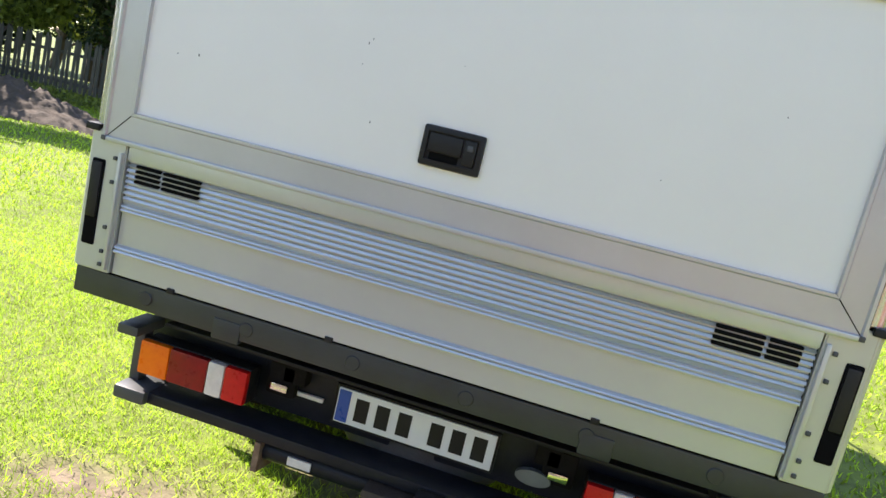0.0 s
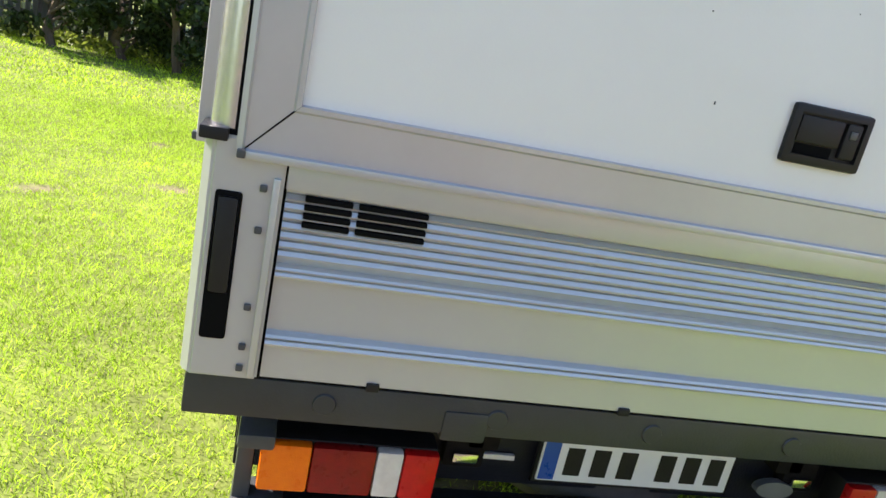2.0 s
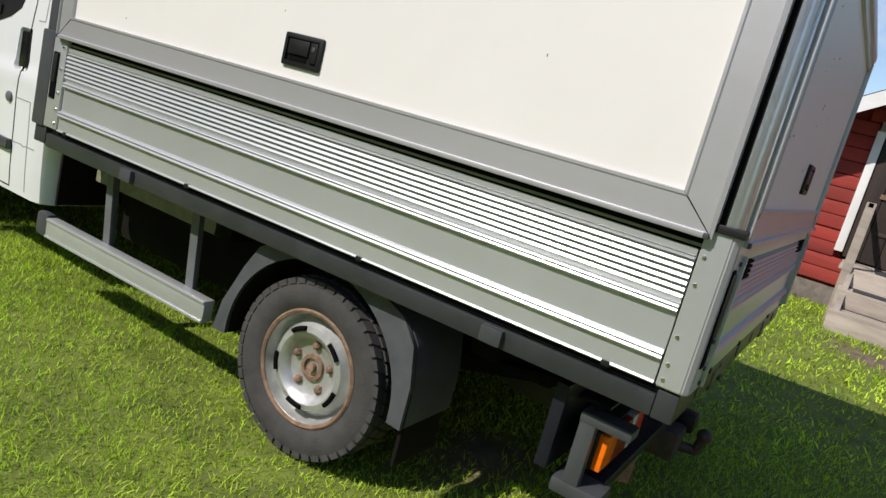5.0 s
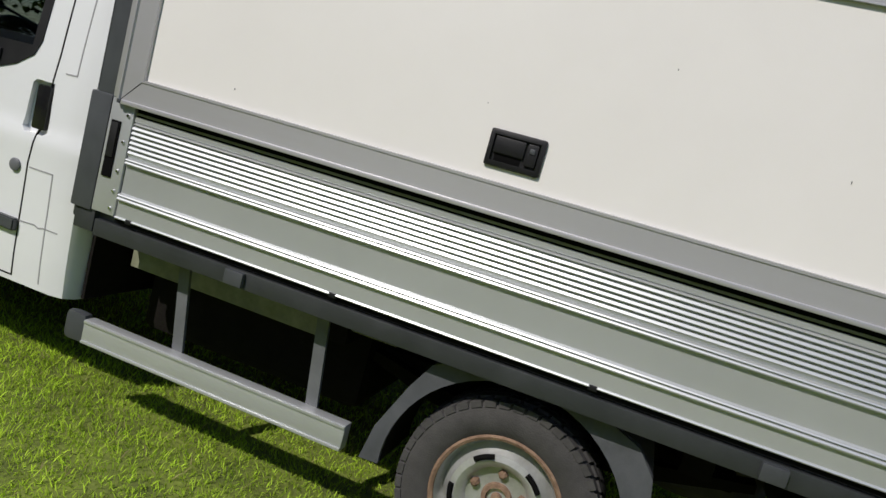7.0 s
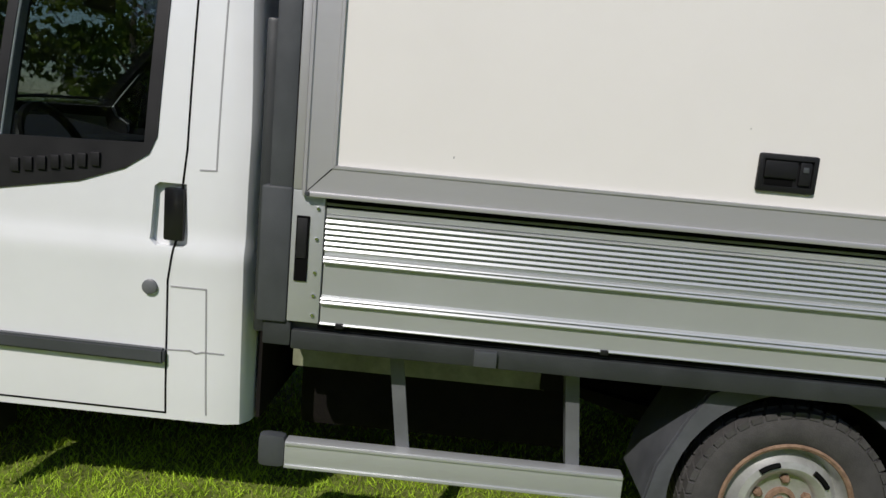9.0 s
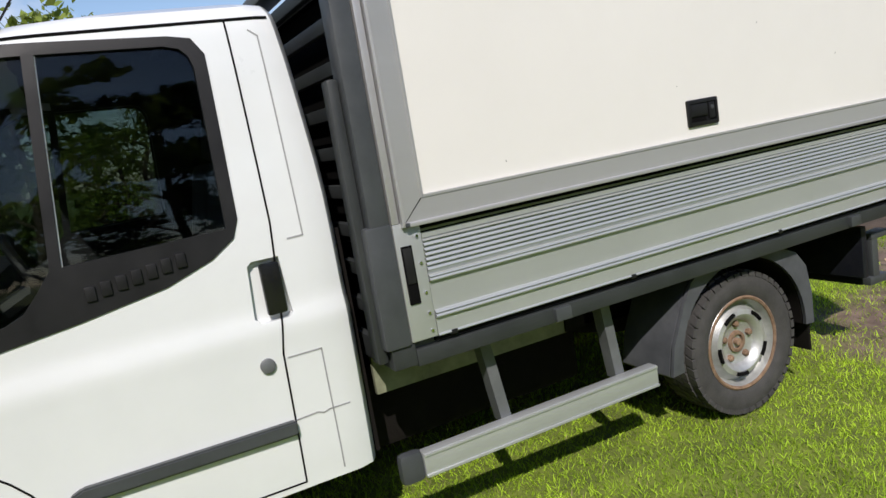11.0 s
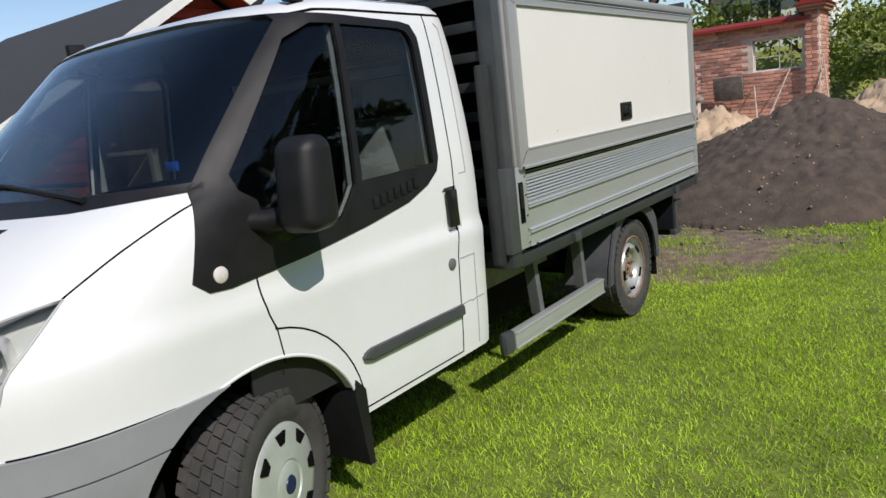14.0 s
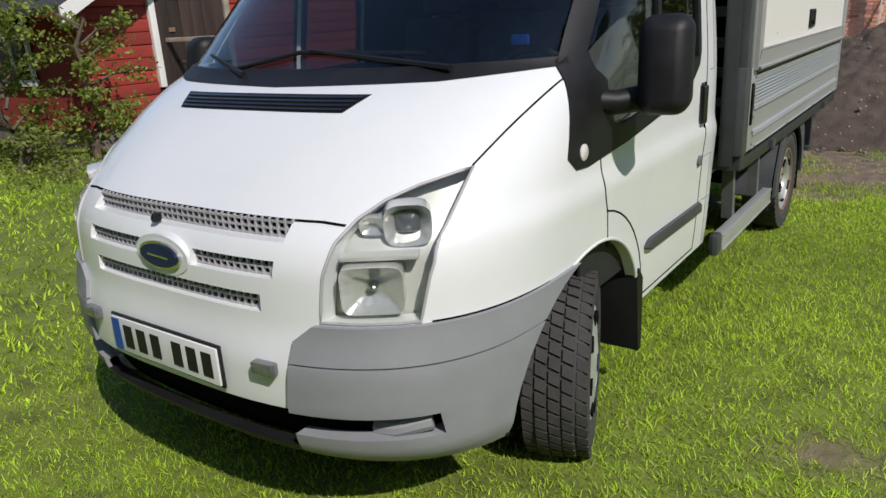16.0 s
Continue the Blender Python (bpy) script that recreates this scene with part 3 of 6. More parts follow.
# black here puts the shadow under the nose into the lip's colour
part("bumper_lip", cut(bumper_shell.copy(), [slot(-0.479, 0.479, 0.29, 0.375, 4.9, 5.6)], "INTERSECT"), BLACK, truck, "dark grey lower bumper lip, blackened for shadow")
part("lower_grille", cut(shell(-0.05, -0.07), [slot(-0.88, 0.88, 0.36, 0.52, 4.7, 5.5)], "INTERSECT"), SEAM, truck, "black lower grille")
part("fog_lamp_recess", tube([(KC - 0.66, 5.13, 0.425), (KC - 0.72, 5.12, 0.43), (KC - 0.80, 5.06, 0.45)], 0.026), GREY, truck, "grey towing eye cover")

# grille mesh behind the slots
GRID = material("pale grille plastic", (0.42, 0.42, 0.43), (0.34, 0.34, 0.35), 0.5, 0, 8, 0.05)
back = shell(-0.055, -0.065)
for g in GR:
    gr = part("grille", cut(back.copy(), [slot(g[0] - 0.02, g[1] + 0.02, g[2] - 0.02, g[3] + 0.02, 4.9, 5.5)], "INTERSECT"), SEAM, truck, "black radiator grille slot with pale grid")
    bars = bmesh.new()
    n = int((g[1] - g[0]) / 0.026)
    for k in range(n + 1):
        u = g[0] + (g[1] - g[0]) * k / n
        zc = (g[2] + g[3]) / 2
        yy = soft(zc, FT) - soft(zc, DT) * (1 - (1 - (abs(u) / soft(zc, WT)) ** 3) ** (1 / 3))
        cuboid(bars, KC + u - 0.0028, KC + u + 0.0028, yy - 0.030, yy - 0.020, g[2] - 0.006, g[3] + 0.006)
        if k < n:
            for zb in (g[2] + 0.003, zc, g[3] - 0.003):
                cuboid(bars, KC + u, KC + u + (g[1] - g[0]) / n, yy - 0.031, yy - 0.019, zb - 0.0028, zb + 0.0028)
    part("grille_grid", bars, GRID, gr, "pale grey grille grid", smooth=0)
# plain oval badge
oval = [(KC + 0.098 * math.cos(t), 0.872 + 0.044 * math.sin(t)) for t in (2 * math.pi * k / 40 for k in range(40))]
oval2 = [(KC + 0.125 * math.cos(t), 0.872 + 0.062 * math.sin(t)) for t in (2 * math.pi * k / 40 for k in range(40))]
oval3 = [(KC + 0.087 * math.cos(t), 0.872 + 0.035 * math.sin(t)) for t in (2 * math.pi * k / 40 for k in range(40))]
part("badge_mount", prism(oval2, "y", 5.22, 5.275), WHITE, truck)
badge = part("badge", prism(oval, "y", 5.25, 5.283), CHROME, truck, "oval chrome rimmed badge")
part("badge_field", prism(oval3, "y", 5.27, 5.287), DEEPBLUE, badge, "plain dark blue badge field")
part("badge_line", prism([(KC - 0.05, 0.866), (KC + 0.05, 0.870), (KC + 0.05, 0.876), (KC - 0.05, 0.872)], "y", 5.28, 5.289), CHROME, badge)
part("badge_sensor", lathe([(0, 0.016), (0.012, 0.014), (0.014, 0.0)], (KC + 0.06, 5.235, 0.968), 16), BLACK, truck)

# joints in the skin
joint_shell = shell(0.0015, -0.006)


def joint(line, axis, wide=0.006, sides=(-1, 1), mat=SEAM, name="panel_gap"):
    for s in sides:
        tools = []
        for (a, b), (c, d) in zip(line, line[1:]):
            l = math.hypot(c - a, d - b)
            px, pz = -(d - b) / l * wide / 2, (c - a) / l * wide / 2
            ex, ez = (c - a) / l * wide * 0.3, (d - b) / l * wide * 0.3
            quad = [(a + px - ex, b + pz - ez), (a - px - ex, b - pz - ez), (c - px + ex, d - pz + ez), (c + px + ex, d + pz + ez)]
            if axis == "x":
                tools.append(prism(quad, "x", KC + s * 0.5, KC + s * 1.3))
            else:
                tools.append(prism([(KC + s * u, z) for u, z in quad], "y", 4.3, 5.6))
        joined = bmesh.new()
        for tool in tools:
            piece = cut(joint_shell.copy(), [tool], "INTERSECT")
            joined.from_mesh(piece)
            bpy.data.meshes.remove(piece)
        part(name, joined, mat, truck)


joint([(3.165, 1.89), (3.168, 1.27), (3.19, 1.0), (3.212, 0.86), (3.218, 0.415), (3.878, 0.418), *[(4.338 + 0.46 * math.cos(t), 0.395 + 0.468 * math.sin(t)) for t in (math.radians(175 - 76 * k / 10) for k in range(11))], (4.264, 0.862), (4.285, 0.91), (4.298, 0.96), (4.302, 1.04)], "x", 0.006)
joint([(3.20, 0.842), (3.09, 0.842), (3.085, 0.42)], "x", 0.005, (-1,), SOFTSEAM)
joint([(3.215, 0.632), (3.14, 0.636), (3.12, 0.628), (3.10, 0.634), (3.03, 0.634)], "x", 0.005, (-1,), SOFTSEAM)
joint([(3.125, 1.21), (3.075, 1.212), (3.075, 1.84), (3.10, 1.86)], "x", 0.005, (-1, 1), SOFTSEAM)
joint([(3.03, 1.897), (3.78, 1.897), (3.86, 1.884)], "x", 0.010)
joint([(0.820, 1.112), (0.90, 1.32)], "y", 0.0045)
joint([(0.0, 1.000), (0.3, 1.0), (0.54, 0.999), (0.605, 0.993)], "y", 0.005)
joint([(4.66, 0.742), (4.80, 0.745), (5.06, 0.746)], "x", 0.006)
joint([(4.262, 0.862), (4.24, 0.728)], "x", 0.005)

# rolled wheel arch edges
for s in (-1, 1):
    lip = [(KC + s * (soft(max(z, 0.4), WT) - 0.003), y, z) for y, z in ((ARCH_Y + (0.502 if math.cos(t) > 0 else 0.432) * math.cos(t), ARCH_Z + 0.398 * math.sin(t)) for t in (math.radians(70 + 106 * k / 30) for k in range(31)))]
    part("arch_lip", tube(lip, 0.007, sides=8), WHITE, truck, "white rolled wheel arch edge")

# door furniture
for s in (-1, 1):
    hd = bmesh.new()
    cuboid(hd, KC + s * 0.948 - 0.012, KC + s * 0.948 + 0.012, 3.168, 3.232, 0.985, 1.150, 0.010)
    part("door_handle", hd, GLOSSBLACK, truck, "black plastic door handle")
    part("door_lock", lathe([(-0.01, 0.024), (0.004, 0.024), (0.007, 0.019), (0.007, 0.0)], (KC + s * 0.962, 3.267, 0.835), 20) if s < 0 else lathe([(0.01, 0.024), (-0.004, 0.024), (-0.007, 0.0)], (KC + 0.962, 3.267, 0.835), 20), STEEL2, truck, "round grey lock cover")
    ml = prism([(3.216, 0.590), (3.216, 0.637), (3.84, 0.643), (3.875, 0.628), (3.885, 0.612), (3.84, 0.598)], "x", KC + s * 0.93, KC + s * 0.972)
    bmesh.ops.bevel(ml, geom=list(ml.edges), offset=0.006, segments=2, affect="EDGES")
    part("side_moulding", ml, STEEL, truck, "dark grey rubbing strip along the door")
    for k in range(7):
        y = 3.70 - 0.042 * k
        part("relief_bar", block(KC + s * 0.951 - 0.009, KC + s * 0.951 + 0.009, y - 0.015, y + 0.013, 1.155 + 0.0065 * k, 1.197 + 0.0065 * k, 0.003), BLACK, truck, "raised black mark on the trim")

# headlights
REFL = material("milky reflector", (0.74, 0.74, 0.71), (0.62, 0.62, 0.59), 0.42, 0.25, 10, 0, rvar=0.05)
REFL2 = material("bright reflector", (0.85, 0.85, 0.83), (0.75, 0.75, 0.73), 0.22, 0.6, 14, 0.2, 60, rvar=0.1)
LENSD = material("clear lamp lens", (0.30, 0.31, 0.31), (0.16, 0.165, 0.17), 0.08, 0.6, 30, 0.1, 80, rvar=0.04)


def scoop(w, h, depth, m, power, n=16):
    """A rounded rectangular dish, hollow for a positive depth and domed for a negative one, with a solid back."""
    bm = bmesh.new()
    rings = []
    for i in range(n // 2 + 1):
        k = i / (n // 2)
        ring = []
        for j in range(2 * n):
            t = 2 * math.pi * j / (2 * n)
            c, d = math.cos(t), math.sin(t)
            x = w / 2 * k * math.copysign(abs(c) ** (2 / power), c)
            z = h / 2 * k * math.copysign(abs(d) ** (2 / power), d)
            ring.append(bm.verts.new((x, -depth * (1 - k * k), z)) if i else None)
        rings.append(ring)
    mid = bm.verts.new((0, -depth, 0))
    back = [bm.verts.new((v.co.x, v.co.y - abs(depth) - 0.008, v.co.z)) for v in rings[-1]]
    m2 = 2 * n
    for j in range(m2):
        bm.faces.new((mid, rings[1][j], rings[1][(j + 1) % m2]))
        for a, b in zip(rings[1:-1], rings[2:]):
            bm.faces.new((a[j], b[j], b[(j + 1) % m2], a[(j + 1) % m2]))
        bm.faces.new((rings[-1][j], back[j], back[(j + 1) % m2], rings[-1][(j + 1) % m2]))
    bm.faces.new(back)
    bm.transform(m)
    return bm


bowl_shell = shell(-0.055, -0.062)
lens_shell = shell(0.003, -0.004)
for s in (-1, 1):
    pr = both(LAMP, "y", 4.55, 5.5)[0 if s < 0 else 1]
    lamp = part("headlight", cut(lens_shell.copy(), [pr], "INTERSECT"), LENS, truck, "large clear headlight with chrome reflectors")
    lamp.visible_shadow = False
    pr = both([(0.70 + (u - 0.70) * 1.1, 0.92 + (z - 0.92) * 1.1) for u, z in LAMP], "y", 4.55, 5.5)[0 if s < 0 else 1]
    part("headlight_bowl", cut(bowl_shell.copy(), [pr], "INTERSECT"), REFL, lamp, "silvery headlight housing")
    ring = []
    for i in range(len(LAMP)):
        for k in range(6):
            u = LAMP[i][0] + (LAMP[(i + 1) % len(LAMP)][0] - LAMP[i][0]) * k / 6
            z = LAMP[i][1] + (LAMP[(i + 1) % len(LAMP)][1] - LAMP[i][1]) * k / 6
            y = soft(z, FT) - soft(z, DT) * (1 - (1 - min(u / soft(z, WT), 1) ** 3) ** (1 / 3))
            ring.append((KC + s * u, y, z))
    part("headlight_rim", tube(ring, 0.0045, sides=6, closed=True), GRID, lamp, "grey headlight rim")

    def skin_y(u, z):
        return soft(z, FT) - soft(z, DT) * (1 - (1 - min(u / soft(z, WT), 1) ** 3) ** (1 / 3))

    # deep lower reflector, squarish upper reflector with its lens, small indicator bowl
    place = pose(KC + s * 0.694, skin_y(0.694, 0.832) - 0.020, 0.832, -6, 0, s * -33)
    low_bowl = part("lower_reflector", scoop(0.165, 0.135, 0.05, place, 6), REFL2, lamp, "chrome lower reflector")
    part("bulb", scoop(0.03, 0.02, -0.012, place @ pose(0, -0.030, 0), 2), CHROME, low_bowl)
    turn = pose(KC + s * 0.742, skin_y(0.742, 0.985) - 0.022, 0.985, -8, 0, s * -38)
    up_bowl = part("upper_reflector", scoop(0.125, 0.115, 0.045, turn, 3.5), REFL2, lamp, "chrome upper reflector")
    part("projector_lens", scoop(0.066, 0.066, -0.022, turn @ pose(0, -0.028, 0), 4), LENSD, up_bowl, "clear squarish projector lens")
    part("indicator_bowl", scoop(0.07, 0.05, 0.018, pose(KC + s * 0.660, skin_y(0.660, 0.985) - 0.026, 0.985, -8, 0, s * -28), 3), REFL2, lamp)
    shelf = bmesh.new()
    cuboid(shelf, -0.105, 0.10, -0.05, 0.004, -0.006, 0.006, 0.004)
    shelf.transform(pose(KC + s * 0.70, skin_y(0.70, 0.915) - 0.026, 0.915, 0, 0, s * -33))
    part("lamp_divider", shelf, REFL, lamp)

    # door mirror
    head = bmesh.new()
    cuboid(head, -0.080, 0.080, -0.062, 0.062, -0.148, 0.148, 0.0)
    bmesh.ops.bevel(head, geom=list(head.edges), offset=0.05, segments=6, affect="EDGES", profile=0.5)
    for v in head.verts:
        if v.co.y > 0:
            v.co.y += 0.04 * (1 - (v.co.x / 0.1) ** 2) * (1 - (v.co.z / 0.16) ** 2)
        if v.co.z < -0.02 and v.co.y > 0:
            v.co.y += 0.035 * min(1, (-0.02 - v.co.z) / 0.10)
    head.transform(pose(KC + s * 1.105, 4.17, 1.315, 0, 0, s * -12))
    mir = part("door_mirror", head, BLACK, truck, "large matt black door mirror")
    gl = bmesh.new()
    cuboid(gl, -0.045, 0.045, -0.003, 0.003, -0.11, 0.11, 0.002)
    gl.transform(pose(KC + s * 1.105, 4.17, 1.315, 0, 0, s * -12) @ pose(0, -0.0615, 0))
    part("mirror_glass", gl, CHROME, mir, "mirror glass")
    arm = tube([(KC + s * 0.91, 4.285, 1.215), (KC + s * 0.97, 4.24, 1.205), (KC + s * 1.05, 4.18, 1.215), (KC + s * 1.10, 4.15, 1.24)], 0.036, sides=12, r2=0.045)
    part("mirror_arm", arm, BLACK, mir, "black mirror arm")
    # side marker, roof lamp and small front marker
    part("side_marker", lathe([(0, 0.026), (0.012, 0.026), (0.016, 0.02), (0.017, 0.0)], (KC - 0.944, 4.434, 1.08), 20) if s < 0 else lathe([(0, 0.026), (-0.012, 0.026), (-0.017, 0.0)], (KC + 0.944, 4.434, 1.08), 20), CLEARL, truck, "small round cream marker lamp")
    fm = bmesh.new()
    cuboid(fm, -0.038, 0.038, -0.014, 0.014, -0.018, 0.018, 0.006)
    fm.transform(pose(KC + s * 0.422, 5.296, 0.618, 0, 0, s * -6))
    part("front_marker", fm, LENSD, truck, "small clear front marker lamp with chrome base")
    rl = bmesh.new()
    cuboid(rl, -0.02, 0.02, -0.04, 0.04, -0.01, 0.055, 0.008)
    rl.transform(pose(KC + s * 0.77, 3.80, 1.945))
    part("roof_marker", rl, BLACK, truck, "black roof marker lamp")

part("aerial", tube([(KC - 0.60, 3.83, 1.935), (KC - 0.61, 3.76, 2.0), (KC - 0.63, 3.50, 2.35)], 0.005, sides=6, r2=0.002), BLACK, truck, "thin black roof aerial")
part("aerial_base", tube([(KC - 0.60, 3.85, 1.93), (KC - 0.605, 3.79, 1.975)], 0.018, sides=10, r2=0.008), BLACK, truck)

# wipers
for pts in ([(0.30, 4.655, 1.352), (0.02, 4.605, 1.40), (-0.45, 4.52, 1.383)], [(0.80, 4.37, 1.395), (0.60, 4.52, 1.385), (0.40, 4.60, 1.372)]):
    part("wiper_blade", tube(pts, 0.008, sides=6), BLACK, truck, "black wiper blade")
for a, b in (((-0.62, 4.625, 1.345), (-0.02, 4.60, 1.405)), ((0.22, 4.70, 1.335), (0.60, 4.53, 1.395))):
    part("wiper_arm", tube([a, b], 0.012, sides=6, r2=0.006), BLACK, truck, "black wiper arm")

# number plate on the nose, with plain bars in place of the characters
def plate(x, y, z, facing, parent):
    pl = part("number_plate", block(x - 0.262, x + 0.262, y - 0.004, y + 0.004, z - 0.058, z + 0.058, 0.003), PLATEW, parent, "white number plate with a blue end strip and dark bars")
    f = y + facing * 0.006
    e = -facing
    part("blue_strip", block(min(x - e * 0.258, x - e * 0.218), max(x - e * 0.258, x - e * 0.218), min(y, f), max(y, f), z - 0.053, z + 0.053, 0), BLUE, pl)
    for k, w in enumerate((-0.175, -0.105, -0.032, 0.075, 0.145, 0.215)):
        c = x + e * w
        part("plate_bar", block(c - 0.022, c + 0.022, min(y, f), max(y, f), z - 0.038, z + 0.038, 0), BLACK, pl)
    part("plate_frame", block(x - 0.27, x + 0.27, y - facing * 0.012, y - facing * 0.003, z - 0.066, z + 0.066, 0.003), BLACK, pl)
    return pl


plate(0.005, 5.318, 0.585, 1, truck)

# inside the cab
lining_cuts = [prism([(KC + u, z) for u, z in SCREEN], "y", 3.7, 5.2), slot(-0.62, 0.62, 1.35, 1.75, 2.7, 3.1), block(-2, 2, 2.5, 5.5, 0.0, 0.55, 0), block(-2, 2, 4.35, 5.5, 0.0, 1.30, 0)]
for w in (WIN_A, WIN_B):
    lining_cuts += both(w, "x", 0.6, 1.3)
part("cab_lining", cut(shell(-0.047, -0.056), lining_cuts), DASH, truck, "dark grey cab lining")
part("cab_floor", block(KC - 0.88, KC + 0.88, 3.0, 3.86, 0.45, 0.52), DASH, truck)
part("rear_bulkhead_lower", block(KC - 0.9, KC + 0.9, 3.0, 3.03, 0.5, 1.33), DASH, truck)
dash = block(KC - 0.88, KC + 0.88, 3.98, 4.30, 0.7, 1.22, 0.06)
part("dashboard", dash, DASH, truck, "black dashboard")
part("dash_top", prism([(4.05, 1.19), (4.25, 1.25), (4.50, 1.29), (4.50, 1.24), (4.1, 1.1)], "x", KC - 0.66, KC + 0.66), DASH, truck)
for x, w in ((-0.52, 0.25), (0.02, 0.24), (0.50, 0.24)):
    st = part("seat", block(KC + x - w, KC + x + w, 3.18, 3.68, 0.78, 0.94, 0.05), SEATC, truck, "dark grey cloth seat")
    bk = block(KC + x - w + 0.02, KC + x + w - 0.02, -0.065, 0.065, 0.0, 0.62, 0.05)
    bk.transform(pose(0, 3.20, 0.88, 12))
    part("seat_back", bk, SEATL if x < -0.3 else SEATC, st, "grey seat back")
    hr = block(KC + x - 0.13, KC + x + 0.13, -0.05, 0.05, 0, 0.17, 0.04)
    hr.transform(pose(0, 3.05, 1.50, 10))
    part("headrest", hr, SEATC, st)
wheel_pts = [(KC - 0.50 + 0.19 * math.cos(t), 3.83 + 0.08 * math.sin(t), 1.18 + 0.172 * math.sin(t)) for t in (2 * math.pi * k / 32 for k in range(32))]
sw = part("steering_wheel", tube(wheel_pts, 0.016, sides=8, closed=True), BLACK, truck, "black steering wheel")
part("spoke", tube([(KC - 0.68, 3.83, 1.18), (KC - 0.5, 3.86, 1.17), (KC - 0.32, 3.83, 1.18)], 0.02, sides=6), BLACK, sw)
part("steering_column", tube([(KC - 0.5, 3.86, 1.17), (KC - 0.5, 4.1, 1.05)], 0.035, sides=8), BLACK, sw)
part("gear_lever", tube([(KC - 0.12, 3.95, 0.95), (KC - 0.13, 3.86, 1.12)], 0.012, sides=6), STEEL2, truck)
part("inspection_badge", block(KC - 0.735, KC - 0.675, 4.36, 4.372, 1.395, 1.425, 0.002), BLUE, truck, "small blue sticker inside the windscreen")
part("interior_mirror", block(KC - 0.12, KC + 0.12, 3.93, 3.95, 1.76, 1.83, 0.01), BLACK, truck)

# ---- wheels ----
def tyre(centre, r=0.328, w=0.205):
    h = w / 2
    prof = [(-h * 0.8, 0.205), (-h, 0.24), (-h * 1.02, 0.275), (-h * 0.93, r - 0.014), (-h * 0.8, r - 0.009), (h * 0.8, r - 0.009), (h * 0.93, r - 0.014), (h * 1.03, 0.285), (h * 1.03, 0.26), (h * 0.99, 0.228), (h * 0.82, 0.205)]
    bm = lathe(prof, (0, 0, 0), 64)
    for k in range(44):
        t = 2 * math.pi * k / 44
        for row, x in enumerate((-0.086, -0.042, 0.0, 0.042, 0.086)):
            g = bmesh.ops.create_cube(bm, size=1.0)
            tt = t + (0.07 if row % 2 else 0)
            for v in g["verts"]:
                a, l, o = v.co.x * 0.036, v.co.y * 0.036, v.co.z * 0.02
                rad = r - 0.010 + o + (0.0 if row in (1, 2, 3) else -0.006)
                ang = tt + l / r + a * 1.2
                v.co = Vector((x + a, rad * math.cos(ang), rad * math.sin(ang)))
    bm.transform(Matrix.Translation(centre))
    return bm


def rear_wheel(c, s):
    m = Matrix.Identity(4) if s < 0 else Matrix.Diagonal((-1, 1, 1, 1))
    mv = Matrix.Translation(c) @ m

    def add(name, bm, mat, parent, label=""):
        bm.transform(mv)
        return part(name, bm, mat, parent, label)

    rim = add("wheel", lathe([(0.085, 0.213), (0.094, 0.205), (0.088, 0.196), (0.055, 0.188), (0.045, 0.178), (0.060, 0.165), (0.085, 0.150), (0.090, 0.130), (0.080, 0.112), (0.058, 0.100), (0.050, 0.080), (0.052, 0.045), (0.052, 0.0)], (0, 0, 0), 60), RIM, truck, "silver steel rear wheel with rusty edges")
    add("tyre", tyre((0, 0, 0)), RUBBER, rim, "worn black tyre with studs in the tread")
    add("rim_edge", lathe([(0.094, 0.214), (0.099, 0.207), (0.095, 0.198), (0.090, 0.196)], (0, 0, 0), 60), RUST, rim, "rusty rim edge")
    for k in range(5):
        t = math.radians(72 * k - 10)
        h = bmesh.new()
        n = 12
        pts = []
        for i in range(n + 1):
            a = t + math.radians(-13 + 26 * i / n)
            pts.append((-0.0905, 0.143 * math.cos(a), 0.143 * math.sin(a)))
        tube(pts, 0.009, h, sides=8)
        add("rim_slot", h, SEAM, rim)
        nut = lathe([(0.045, 0.017), (0.066, 0.015), (0.072, 0.008), (0.073, 0.0)], (0, 0.082 * math.cos(t + 0.5), 0.082 * math.sin(t + 0.5)), 6)
        add("wheel_nut", nut, RUST, rim, "rusty wheel nut")
    add("hub", lathe([(0.045, 0.052), (0.062, 0.048), (0.064, 0.034), (0.05, 0.030), (0.05, 0.018), (0.07, 0.016), (0.072, 0.0)], (0, 0, 0), 24), RUST, rim, "rusty hub centre")
    return rim


def front_wheel(c, s, steer):
    m = Matrix.Identity(4) if s < 0 else Matrix.Diagonal((-1, 1, 1, 1))
    mv = Matrix.Translation(c) @ pose(0, 0, 0, 0, 0, steer) @ m

    def add(name, bm, mat, parent, label=""):
        bm.transform(mv)
        return part(name, bm, mat, parent, label)

    cap = add("wheel", lathe([(0.070, 0.212), (0.092, 0.205), (0.098, 0.195), (0.100, 0.17), (0.106, 0.12), (0.110, 0.085), (0.104, 0.080), (0.108, 0.072), (0.112, 0.04), (0.112, 0.0)], (0, 0, 0), 60), CAP, truck, "front wheel with a silver plastic cover")
    add("tyre", tyre((0, 0, 0)), RUBBER, cap, "black winter tyre with chunky tread")
    for k in range(8):
        t = 2 * math.pi * k / 8
        q = []
        for rad, da in ((0.186, 0.16), (0.186, -0.16), (0.145, -0.10), (0.145, 0.10)):
            q.append((rad * math.cos(t + da), rad * math.sin(t + da)))
        add("cover_opening", prism(q, "x", -0.107, -0.09), SEAM, cap)
    add("cover_centre", lathe([(0.111, 0.033), (0.116, 0.030), (0.117, 0.0)], (0, 0, 0), 24), DEEPBLUE, cap, "dark blue centre cap")
    return cap


